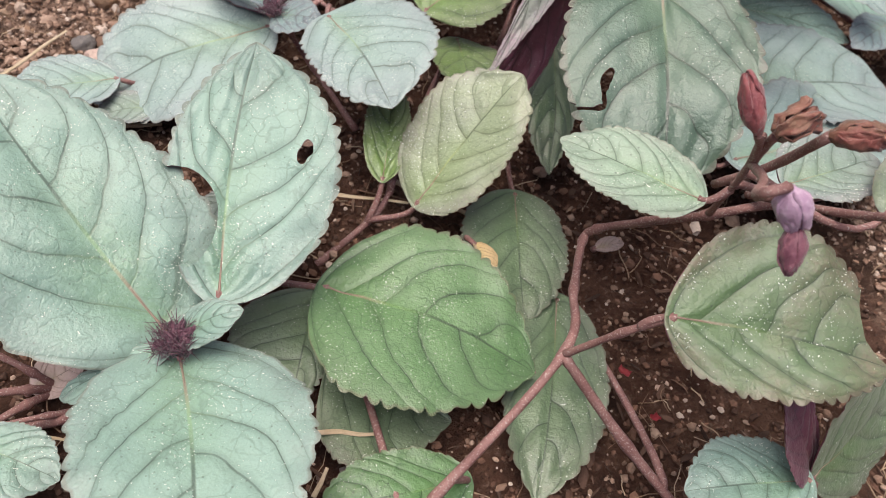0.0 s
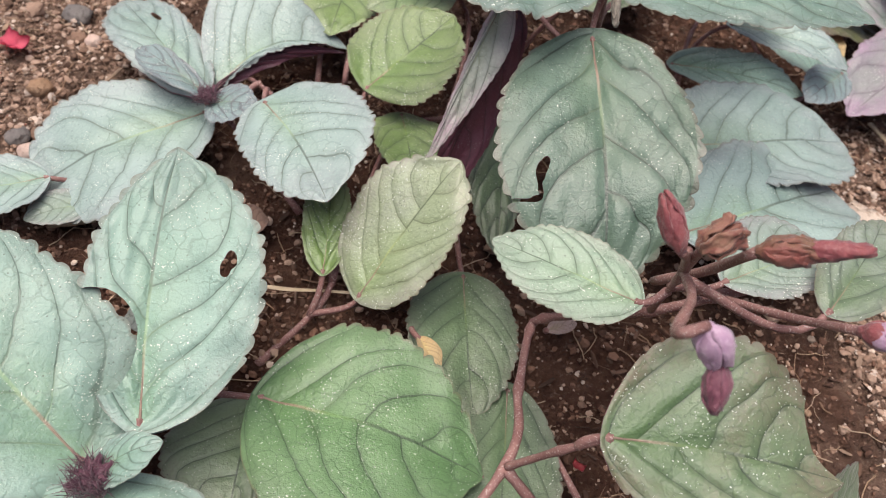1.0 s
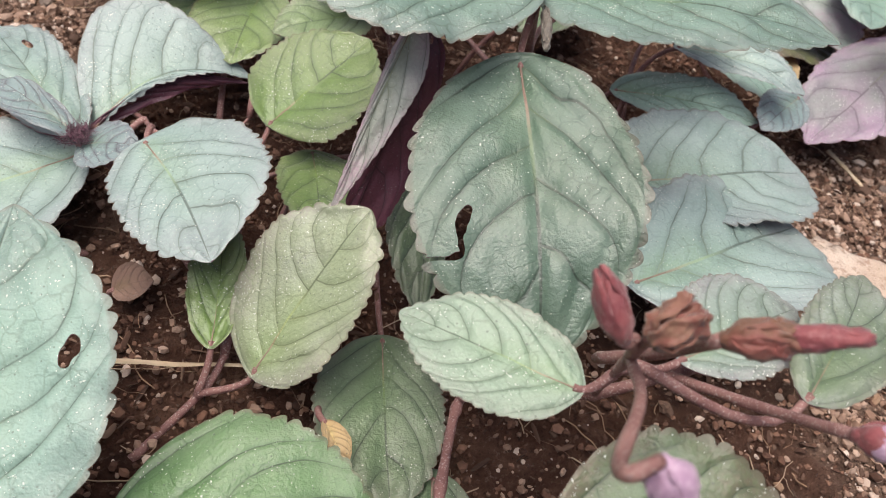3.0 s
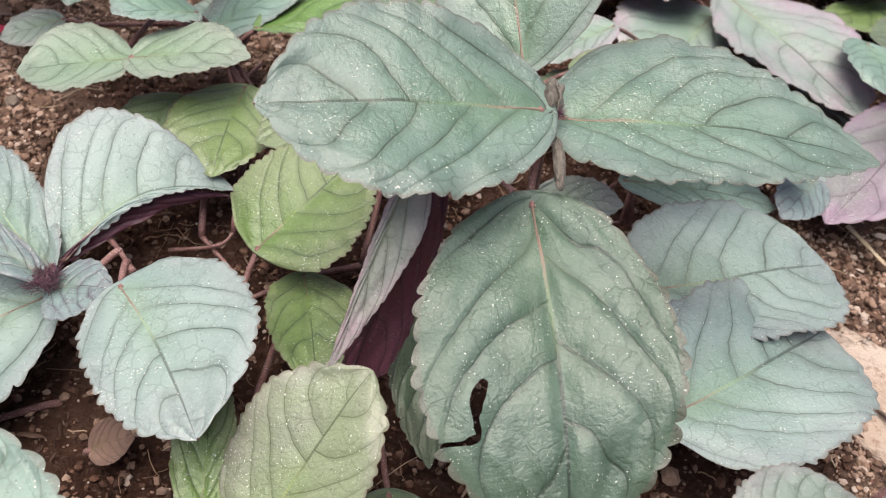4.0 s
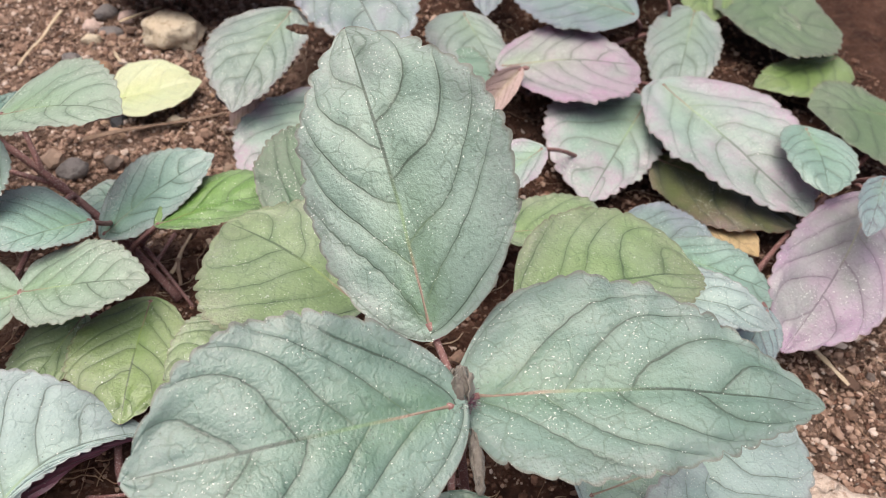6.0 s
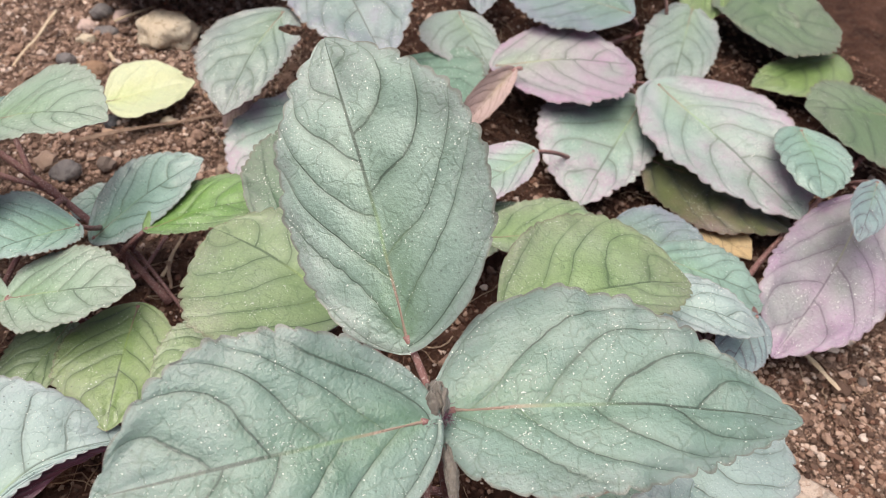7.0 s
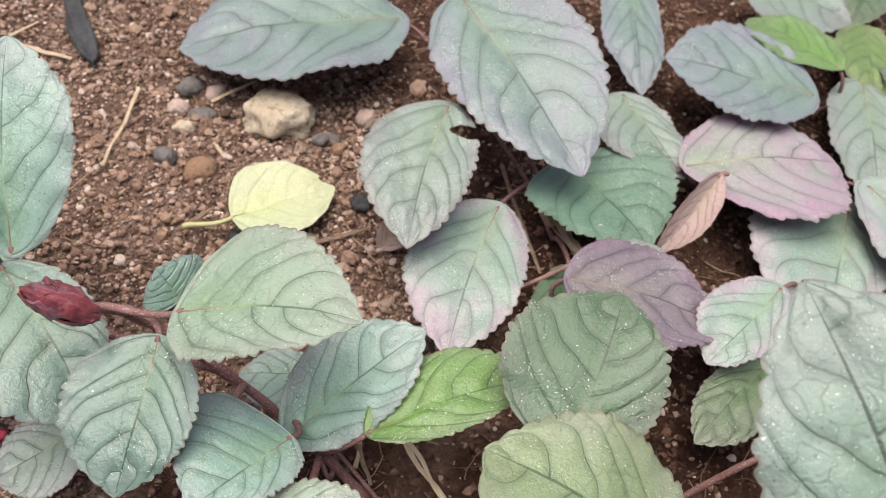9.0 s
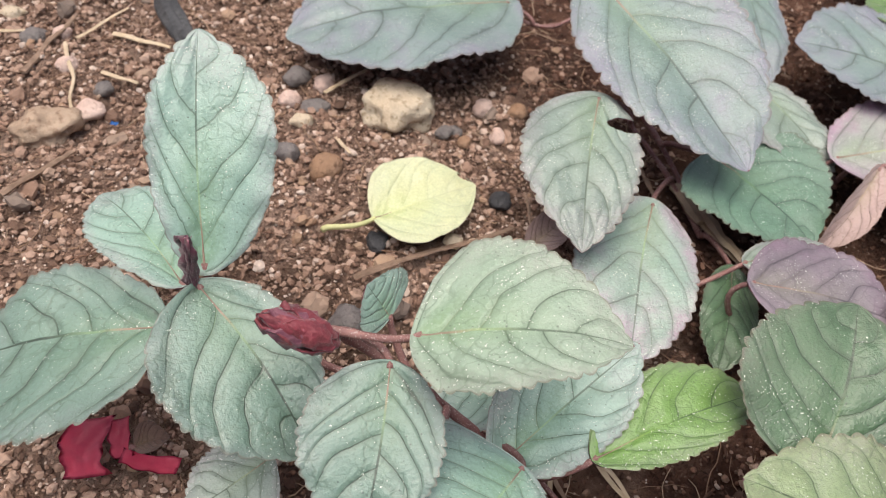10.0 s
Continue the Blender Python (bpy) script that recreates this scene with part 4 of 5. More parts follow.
part("flower_stalk", tube(smooth_line([(0.0693, 0.1018, 0.0660), (0.0658, 0.0920, 0.0720), (0.0575, 0.0804, 0.0800), (0.0563, 0.0771, 0.0840), (0.0595, 0.0783, 0.0840)], 5), [0.0008] * 21, 8, wobble=0.2), STEM, flower_plant)
part("flower_stalk", tube(smooth_line([(0.0693, 0.1018, 0.0660), (0.0663, 0.0985, 0.0730), (0.0627, 0.0953, 0.0780)], 5), [0.0007] * 11, 8, wobble=0.2), STEM, flower_plant)
part("flower_stalk", tube(smooth_line([(0.0692, 0.1016, 0.0660), (0.0678, 0.0993, 0.0720), (0.0666, 0.0967, 0.0770)], 5), [0.0008] * 11, 8, wobble=0.2), STEM, flower_plant)
part("flower_stalk", tube(smooth_line([(0.0723, 0.1125, 0.0500), (0.0742, 0.1038, 0.0640), (0.0732, 0.0945, 0.0800)], 5), [0.0009] * 11, 8, wobble=0.2), STEM, flower_plant)
part("flower_stalk", tube(smooth_line([(0.0801, 0.1128, 0.0480), (0.0876, 0.0986, 0.0600), (0.0910, 0.0871, 0.0720)], 5), [0.0008] * 11, 8, wobble=0.2), STEM, flower_plant)

bud(red_plant, "bract_spike", (-0.0289, 0.3004, 0.0530), (-0.0408, 0.3050, 0.0585), 0.0037, (CRIMSON, PLUM, CRIMSON), 3, "dark crimson spike of overlapping bracts", 0.6, 0.13)
bud(red_plant, "leaf_bud", (-0.0499, 0.3266, 0.0400), (-0.0496, 0.3219, 0.0600), 0.0014, (PLUM, PLUM), 2, "narrow purple unopened leaf bud", 0.3)


def heart(owner, place, reach, label):
    """The hairy growing point between the top leaves: many fine hairs over tiny scales."""
    place = Vector(place)
    bm = bmesh.new()
    for _ in range(320):
        a, lift = rnd.uniform(0, 6.283), rnd.uniform(0.15, 1.3)
        d = Vector((math.cos(a) * math.cos(lift), math.sin(a) * math.cos(lift), math.sin(lift)))
        p = place + Vector((rnd.uniform(-1, 1), rnd.uniform(-1, 1), 0)) * reach * 0.55
        ln = reach * rnd.uniform(0.3, 0.75)
        tube([p, p + d * ln * 0.5, p + d * ln + Vector((0, 0, -0.15 * ln))], [0.00010, 0.00008, 0.00003], 3, bm)
    core = part("leaf_heart", bm, HEART, owner, label)
    for q in range(9):
        a = q * 0.7 + rnd.uniform(-0.2, 0.2)
        d = Vector((math.cos(a), math.sin(a), 0.25))
        part("scale", bract(place - Vector((0, 0, 0.0008)), place + d * reach * rnd.uniform(0.35, 0.7), Vector((0, 0, 1)), reach * 0.20, reach * 0.14, 0.22), HEART, core)


heart(mauve_plant, (-0.0257, 0.0842, 0.0235), 0.0062, "hairy dark purple heart")
heart(crown_plant, (-0.0231, 0.1920, 0.0200), 0.0052, "hairy dark purple heart")
heart(trio_plant, (0.0717, 0.1867, 0.0710), 0.0034, "hairy dark purple heart")
BUDSCALE = bract_material("bud_brown", (0.13, 0.110, 0.092), (0.18, 0.155, 0.13), (0.28, 0.26, 0.22))
bud(trio_plant, "leaf_bud", (0.0717, 0.1861, 0.0700), (0.0723, 0.1901, 0.0755), 0.0026, (BUDSCALE, BUDSCALE), 2, "small brown scaly leaf bud", 0.5, 0.12)
bud(trio_plant, "leaf_bud", (0.0733, 0.1834, 0.0680), (0.0723, 0.1734, 0.0640), 0.0017, (BUDSCALE, BUDSCALE), 2, "small brown unopened leaf bud", 0.25, 0.10)


# ---- on the ground ----
def scatter_material(name, stops, rough=0.85, bump=0.5, depth=0.0006, scale=900.0):
    """Grains, each of its own colour."""
    k = Mat(name, rough, 0.3)
    isl = k.n.new("ShaderNodeNewGeometry").outputs["Random Per Island"]
    n1 = k.noise(scale, 4)
    base = k.ramp(isl, *stops)
    base = k.mix(k.math("MULTIPLY", n1, 0.40), base, (0.15, 0.092, 0.068))
    k.colour(base)
    k.bump(n1, bump, depth)
    return k.m


GRIT = scatter_material("grit", ((0.0, (0.12, 0.10, 0.09)), (0.2, (0.28, 0.22, 0.18)), (0.45, (0.42, 0.29, 0.20)), (0.72, (0.36, 0.23, 0.15)), (0.9, (0.46, 0.34, 0.27)), (1.0, (0.62, 0.52, 0.45))))
CRUMB = scatter_material("soil_crumb", ((0.0, (0.070, 0.040, 0.028)), (0.35, (0.26, 0.160, 0.115)), (0.85, (0.48, 0.335, 0.258)), (1.0, (0.72, 0.600, 0.52))))
# Red-brown soil crumbs whose tone also carries the shade under the plants.
SHADYCRUMB = scatter_material("shady_crumb", ((0.0, (0.035, 0.015, 0.010)), (0.5, (0.130, 0.062, 0.041)), (0.9, (0.230, 0.122, 0.082)), (1.0, (0.40, 0.27, 0.20))))
FIBRE = scatter_material("root_fibre", ((0.0, (0.22, 0.12, 0.08)), (0.5, (0.38, 0.25, 0.16)), (1.0, (0.55, 0.42, 0.30))))


def grains(name, material, count, lo, hi, level, label, where, power=2.2, flat=1.0):
    """Many small stones or crumbs lying on the ground, in one mesh."""
    tmp = bmesh.new()
    bmesh.ops.create_icosphere(tmp, subdivisions=level, radius=1.0)
    tv = np.array([v.co[:] for v in tmp.verts])
    tmp.verts.index_update()
    tf = np.array([[v.index for v in f.verts] for f in tmp.faces])
    tmp.free()
    g = np.random.default_rng(len(name) * 7 + count)
    vs, fs = [], []
    for i in range(count):
        x, y = where(g)
        r = lo + (hi - lo) * g.random() ** power * g.random()
        shape = tv * (1 + 0.28 * g.standard_normal((len(tv), 1)).clip(-1.6, 1.6) * 0.6)
        shape = shape * (r * np.array([1, (0.6 + 0.5 * g.random()) * (0.36 if flat < 1 else 1), (0.45 + 0.4 * g.random()) * flat]))
        a, b = g.random() * 6.3, 0.5 * g.standard_normal() * (1.6 if flat < 1 else 1)
        rot = np.array([[math.cos(a), -math.sin(a), 0], [math.sin(a), math.cos(a), 0], [0, 0, 1]]) @ np.array([[1, 0, 0], [0, math.cos(b), -math.sin(b)], [0, math.sin(b), math.cos(b)]])
        vs.append(shape @ rot.T + (x, y, ground_height(x, y) + (0.1 + 0.7 * g.random()) * r))
        fs.append(tf + i * len(tv))
    me = bpy.data.meshes.new(name)
    me.from_pydata(np.concatenate(vs).tolist(), [], np.concatenate(fs).tolist())
    me.materials.append(material)
    return tagged(new(name, me), label, name.replace("_", " "), kind="stuff")


def anywhere(g):
    return -0.13 + 0.44 * g.random(), 0.03 + 0.49 * g.random()


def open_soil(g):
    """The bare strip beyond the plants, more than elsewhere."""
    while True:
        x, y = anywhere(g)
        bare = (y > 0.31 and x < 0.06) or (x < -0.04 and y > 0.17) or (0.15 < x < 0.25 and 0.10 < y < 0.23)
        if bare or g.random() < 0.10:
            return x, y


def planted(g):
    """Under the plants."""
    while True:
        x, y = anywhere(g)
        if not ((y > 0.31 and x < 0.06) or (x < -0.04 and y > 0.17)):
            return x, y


LITTER = scatter_material("leaf_litter", ((0.0, (0.035, 0.018, 0.013)), (0.5, (0.085, 0.043, 0.030)), (0.88, (0.150, 0.083, 0.058)), (1.0, (0.32, 0.22, 0.16))))
grains("leaf_litter", LITTER, 7000, 0.0006, 0.0034, 1, "dark brown rotting leaf and bark fragments", planted, 0.9, 0.14)


def rootlets(count):
    """Fine dry fibres lying about, in one mesh."""
    g = np.random.default_rng(5)
    bm = bmesh.new()
    for _ in range(count):
        x, y = anywhere(g)
        a, ln, z0 = g.random() * 6.3, 0.004 + 0.018 * g.random() ** 2, 0.0004 + 0.002 * g.random()
        pts = []
        for i in range(6):
            pts.append((x, y, ground_height(x, y) + z0))
            a += 0.35 * g.standard_normal()
            x, y = x + math.cos(a) * ln / 5, y + math.sin(a) * ln / 5
        r = 0.00006 + 0.00013 * g.random()
        tube(pts, [r] * 6, 4, bm)
    tagged(part("rootlets", bm, FIBRE), "fine dry rootlets and fibres on the soil", "rootlets", kind="stuff")


rootlets(2200)
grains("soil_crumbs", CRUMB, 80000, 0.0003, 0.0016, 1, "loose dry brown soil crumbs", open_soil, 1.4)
# These crumbs lie only under the plants; shade there is in their colour.
grains("humus_crumbs", SHADYCRUMB, 24000, 0.0004, 0.0017, 1, "red-brown soil crumbs under the plants, with shade painted into their tone", planted, 1.3)
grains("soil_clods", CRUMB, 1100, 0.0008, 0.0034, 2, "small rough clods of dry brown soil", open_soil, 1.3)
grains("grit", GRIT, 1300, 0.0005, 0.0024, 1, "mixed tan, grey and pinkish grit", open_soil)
grains("gravel", GRIT, 90, 0.0016, 0.0048, 2, "small rounded gravel stones", open_soil, 1.0)


def stone_material(name, a, b, c, rough=0.85):
    k = Mat(name, rough, 0.3)
    n1, n2, n3 = k.noise(60, 4), k.noise(420, 5, 0.65), k.noise(2200, 3)
    base = k.mix(k.step(n1, 0.35, 0.65), a, b)
    base = k.mix(k.math("MULTIPLY", k.step(n2, 0.48, 0.66), 0.8), base, c)
    k.colour(k.mix(k.math("MULTIPLY", k.step(n3, 0.5, 0.7), 0.4), base, tuple(min(1, 1.4 * q) for q in a)))
    k.bump(k.math("ADD", n2, k.math("MULTIPLY", n3, 0.5)), 0.8, 0.0012)
    return k.m


CREAM = stone_material("stone_cream", (0.55, 0.45, 0.33), (0.62, 0.54, 0.42), (0.30, 0.22, 0.14))
PINK = stone_material("stone_pink", (0.58, 0.42, 0.36), (0.66, 0.52, 0.46), (0.40, 0.27, 0.22))
GREY = stone_material("stone_grey", (0.17, 0.15, 0.145), (0.24, 0.22, 0.21), (0.10, 0.085, 0.08))
BLACK = stone_material("stone_black", (0.05, 0.05, 0.055), (0.09, 0.09, 0.095), (0.03, 0.03, 0.03), 0.5)
PALEROCK = stone_material("rock_pale", (0.52, 0.40, 0.32), (0.64, 0.53, 0.45), (0.34, 0.22, 0.16))
CLOD = stone_material("clod_tan", (0.40, 0.29, 0.21), (0.48, 0.37, 0.28), (0.24, 0.15, 0.10))
BROWNSTONE = stone_material("stone_brown", (0.30, 0.18, 0.11), (0.38, 0.25, 0.17), (0.18, 0.10, 0.06))


def stone(place, size, material, label, turn=0.0, name="pebble", rough=0.25, flat=0.0, level=3):
    """A worn, faceted stone half sunk in the soil; size: its three whole lengths."""
    bm = bmesh.new()
    bmesh.ops.create_icosphere(bm, subdivisions=level, radius=0.5)
    off = Vector((place[0] * 91, place[1] * 77, 3))
    for v in bm.verts:
        d = v.co.normalized()
        r = 1 + rough * noise.noise(d * 1.3 + off) + 0.5 * rough * noise.noise(d * 3.1 + off) + 0.2 * rough * noise.noise(d * 8 + off)
        cell = noise.cell(d * 1.6 + off)
        v.co = v.co * (r + 0.10 * (cell - 0.5))
        v.co.z = min(v.co.z, 0.5 - flat)
        v.co = Vector((v.co.x * size[0], v.co.y * size[1], v.co.z * size[2]))
    bmesh.ops.smooth_vert(bm, verts=bm.verts, factor=0.4, use_axis_x=True, use_axis_y=True, use_axis_z=True)
    ob = part(name, bm, material)
    ob.matrix_world = pose(place[0], place[1], ground_height(place[0], place[1]) + 0.28 * size[2], 0, 0, turn)
    return tagged(ob, label, "stone", "stones on the soil")


stone((0.0194, 0.4183, 0.0040), (0.0250, 0.0215, 0.017), CREAM, "cream angular weathered rock on bare soil", 20, "rock", 0.35, 0.12, 4)
stone((-0.0138, 0.4320, 0.0000), (0.0078, 0.0062, 0.006), PINK, "small pale pink rounded pebble on soil", 10)
stone((-0.0008, 0.4402, 0.0000), (0.0095, 0.0072, 0.006), PINK, "small pale pink rounded pebble on soil", 60)
stone((-0.0064, 0.4276, -0.0020), (0.0105, 0.0080, 0.006), GREY, "dark grey pebble set in soil", 0)
stone((-0.0091, 0.4447, -0.0020), (0.0110, 0.0080, 0.006), GREY, "dark grey pebble set in soil", 40)
stone((-0.0123, 0.4185, -0.0020), (0.0080, 0.0055, 0.005), CREAM, "cream pebble set in soil", 15)
stone((0.0352, 0.4012, 0.0000), (0.0046, 0.0048, 0.004), BROWNSTONE, "small round brown pebble on soil", 0)
stone((0.0366, 0.3733, 0.0000), (0.0072, 0.0070, 0.006), BLACK, "black gritty cinder beside a fallen leaf", 30, rough=0.4)
stone((-0.0014, 0.3679, -0.0020), (0.0080, 0.0060, 0.005), BLACK, "black gritty cinder beside a fallen leaf", 80, rough=0.4)
stone((-0.0194, 0.4058, -0.0020), (0.0075, 0.0070, 0.006), GREY, "dark grey pebble set in soil", 10)
stone((-0.0097, 0.3979, -0.0020), (0.0125, 0.0095, 0.008), BROWNSTONE, "brown crumbly clod on soil", 35)
stone((0.0338, 0.4087, -0.0020), (0.0075, 0.0060, 0.005), GREY, "grey pebble set in soil", 0)
stone((0.0483, 0.4194, -0.0020), (0.0085, 0.0075, 0.006), PINK, "pinkish pebble set in soil", 50)
stone((0.0577, 0.4120, -0.0020), (0.0080, 0.0065, 0.005), BROWNSTONE, "ochre brown pebble set in soil", 20)
stone((0.0471, 0.4023, -0.0020), (0.0070, 0.0060, 0.005), PINK, "pinkish pebble set in soil", 70)
stone((0.0302, 0.4065, -0.0020), (0.0062, 0.0052, 0.004), GREY, "grey pebble set in soil", 25)
stone((-0.0154, 0.3443, -0.0020), (0.0110, 0.0100, 0.007), GREY, "dark grey gritty stone beside a stem", 0)
stone((-0.0854, 0.4289, -0.0020), (0.0190, 0.0150, 0.011), CLOD, "tan crumbly clod of earth", 20, "earth_clod", 0.4, 0.0, 4)
stone((-0.0736, 0.4358, -0.0010), (0.0105, 0.0090, 0.005), PINK, "pinkish flat chip of stone", 30, rough=0.45)
stone((-0.0451, 0.4861, 0.0000), (0.0090, 0.0520, 0.0075), BLACK, "long dark charred piece of wood on soil", 10, "charred_wood", 0.3, 0.1, 4)
stone((-0.0889, 0.3300, 0.0000), (0.0120, 0.0046, 0.0035), CREAM, "pale elongated pebble on gritty soil", -12, rough=0.2)
stone((-0.0885, 0.3305, -0.0010), (0.0090, 0.0050, 0.004), GREY, "flat grey pebble on gritty soil", 0)
stone((-0.0889, 0.4756, -0.0020), (0.0090, 0.0080, 0.006), GREY, "grey pebble set in gritty soil", 0)
stone((-0.0790, 0.4576, -0.0020), (0.0080, 0.0065, 0.005), PINK, "pinkish pebble set in gritty soil", 45)
stone((-0.0687, 0.4431, -0.0020), (0.0065, 0.0060, 0.005), GREY, "grey pebble set in gritty soil", 0)
stone((-0.0960, 0.4933, -0.0020), (0.0090, 0.0065, 0.005), CREAM, "pale pebble set in gritty soil", 0)
stone((-0.0804, 0.4765, -0.0020), (0.0065, 0.0055, 0.005), PINK, "pinkish pebble set in gritty soil", 15)
stone((-0.0765, 0.2165, -0.0020), (0.0080, 0.0070, 0.006), BROWNSTONE, "ochre clod on gritty soil", 0)
stone((-0.0669, 0.2406, -0.0020), (0.0060, 0.0055, 0.005), PINK, "pale pebble on gritty soil", 30)
stone((-0.0713, 0.1893, -0.0020), (0.0075, 0.0060, 0.005), PINK, "pale pebble on gritty soil", 10)
stone((-0.0744, 0.2536, -0.0020), (0.0110, 0.0085, 0.006), GREY, "grey flat pebble on gritty soil", 0)
stone((-0.0770, 0.1963, -0.0020), (0.0080, 0.0065, 0.005), GREY, "grey pebble on gritty soil", 70)
stone((0.0185, 0.3618, -0.0010), (0.0060, 0.0050, 0.005), CREAM, "pale pebble beside low leaves", 0)
stone((0.1760, 0.1680, 0.0), (0.0300, 0.0620, 0.012), PALEROCK, "pale cream-pink flaky flat rock in soil", 14, "rock", 0.55, 0.18, 4)

STRAW = plain("dry_straw", (0.50, 0.38, 0.25), (0.62, 0.50, 0.36), 0.6, 200, 0.5, 0.0005)
TWIG = plain("dry_twig", (0.20, 0.13, 0.09), (0.32, 0.22, 0.16), 0.8, 300, 0.6, 0.0008)
PLASTIC = plain("red_plastic", (0.80, 0.10, 0.19), (0.86, 0.17, 0.26), 0.22, 90, 0.3, 0.0006, 0.5)


def straw(a, b, r, material=STRAW, label="dry tan straw lying on soil", name="dry_straw", sag=0.025):
    """A flattened, slightly bent stalk lying on the soil."""
    a, b = Vector(a), Vector(b)
    side = (b - a).cross(Vector((0, 0, 1)))
    pts = [a + (b - a) * t + side * sag * math.sin(math.pi * t) * rnd.uniform(-1, 1) for t in (0, 0.25, 0.5, 0.75, 1)]
    for p in pts:
        p.z = max(p.z, ground_height(p.x, p.y) + r * 0.7)
    line = smooth_line(pts, 4)
    n = len(line)
    bm = tube(line, [r * (0.95 - 0.35 * i / n) for i in range(n)], 6, wobble=0.35)
    for ring in range(n):
        for v in list(bm.verts)[ring * 6:ring * 6 + 6]:
            v.co.z = line[ring].z + 0.5 * (v.co.z - line[ring].z)
    ob = part(name, bm, material, smooth=False)
    return tagged(ob, label, "straw" if name == "dry_straw" else "twig", "dry bits on the soil")


straw((-0.0118, 0.3538, 0.0010), (0.0363, 0.3620, 0.0010), 0.0011, TWIG, "flat grey-brown twig beside a fallen leaf", "dry_twig")
straw((-0.0172, 0.3722, 0.0000), (-0.0067, 0.3773, 0.0020), 0.0010, TWIG, "grey-brown flat sliver under a leaf stalk", "dry_twig")
straw((-0.0027, 0.4306, 0.0000), (0.0138, 0.4406, 0.0000), 0.0009)
straw((-0.0757, 0.4703, 0.0000), (-0.0588, 0.4863, 0.0000), 0.0008)
straw((-0.0646, 0.4715, 0.0000), (-0.0473, 0.4613, 0.0000), 0.0013)
straw((-0.0688, 0.4511, 0.0000), (-0.0585, 0.4438, 0.0000), 0.0010)
straw((-0.0984, 0.4773, 0.0000), (-0.0898, 0.4765, 0.0000), 0.0008)
straw((-0.0790, 0.4671, 0.0010), (-0.0772, 0.4291, 0.0010), 0.0007, sag=0.08)
straw((-0.0914, 0.4543, 0.0000), (-0.0755, 0.4844, 0.0000), 0.0012, TWIG, "dark brittle twig on gritty soil", "dry_twig")
straw((-0.0958, 0.4013, 0.0000), (-0.0776, 0.4154, 0.0000), 0.0013, TWIG, "grey root half buried in soil", "dry_twig")
straw((0.0179, 0.3588, 0.0000), (0.0245, 0.3609, 0.0000), 0.0008)
straw((-0.0036, 0.4091, 0.0000), (-0.0013, 0.4012, 0.0000), 0.0008)
straw((0.0387, 0.4042, 0.0000), (0.0444, 0.3938, 0.0000), 0.0005, TWIG, "thin curved rootlet on soil", "dry_twig", 0.15)
straw((0.0948, 0.3562, 0.0020), (0.0970, 0.3344, 0.0020), 0.0026, STRAW, "thick pale dead stalk among leaves")
straw((0.0923, 0.3676, 0.0020), (0.0923, 0.3520, 0.0020), 0.0026, STRAW, "thick pale dead stalk among leaves")
straw((0.0455, 0.3747, 0.0000), (0.0407, 0.3563, 0.0000), 0.0006, TWIG, "thin brown twig leaning on soil", "dry_twig")
straw((-0.0124, 0.1436, 0.0020), (0.0180, 0.1427, 0.0020), 0.0007, sag=0.01)
straw((0.0145, 0.1516, 0.0000), (0.0371, 0.1415, 0.0000), 0.0010, label="pale mauve dry stalk lying on soil")
straw((-0.0025, 0.0771, 0.0040), (0.0135, 0.0778, 0.0040), 0.0007)
straw((-0.0508, 0.0741, 0.0010), (-0.0455, 0.0736, 0.0010), 0.0004)
straw((0.0016, 0.0644, 0.0030), (0.0037, 0.0704, 0.0030), 0.0006)
straw((-0.0920, 0.1745, 0.0000), (-0.0813, 0.1966, 0.0000), 0.0007)
straw((-0.0588, 0.1609, 0.0000), (-0.0478, 0.1633, 0.0000), 0.0008)
straw((-0.0616, 0.2094, 0.0000), (-0.0549, 0.2259, 0.0000), 0.0010, TWIG, "brown twig on gritty soil", "dry_twig")
straw((0.1080, 0.2229, 0.0040), (0.1294, 0.2208, 0.0040), 0.0009, TWIG, "thin brown dead stalk under leaves", "dry_twig")
straw((0.1961, 0.2294, 0.0000), (0.2001, 0.2129, 0.0000), 0.0010)
straw((0.0275, 0.3000, 0.0000), (0.0356, 0.2717, 0.0000), 0.0008)
straw((0.0164, 0.2876, 0.0000), (0.0225, 0.3031, 0.0000), 0.0007)
straw((0.0872, 0.3838, 0.0000), (0.0824, 0.3359, 0.0000), 0.0009, TWIG, "reddish brown dead stalk on soil", "dry_twig")
straw((0.0937, 0.3557, 0.0000), (0.0974, 0.3361, 0.0000), 0.0011)
straw((0.0291, 0.2930, 0.0000), (0.0387, 0.2588, 0.0000), 0.0008)
straw((0.0183, 0.2932, 0.0000), (0.0190, 0.2825, 0.0000), 0.0008, TWIG, "brown twig under leaves", "dry_twig")
straw((-0.0257, 0.4416, 0.0000), (-0.0377, 0.4031, 0.0000), 0.0008)

YELLOW_STALK = plain("yellow_stalk", (0.55, 0.56, 0.26), (0.62, 0.60, 0.32), 0.5, 200)


def fallen(name, label, material, base, tip, up, wl, wr, wide, category="fallen leaf", **more):
    thing = new(name)
    thing.location = base
    bpy.context.view_layer.update()
    tagged(thing, label, category, "fallen leaves")
    leaf(thing, material, base, tip, up, wl, wr, wide, under=material, **more)
    return thing


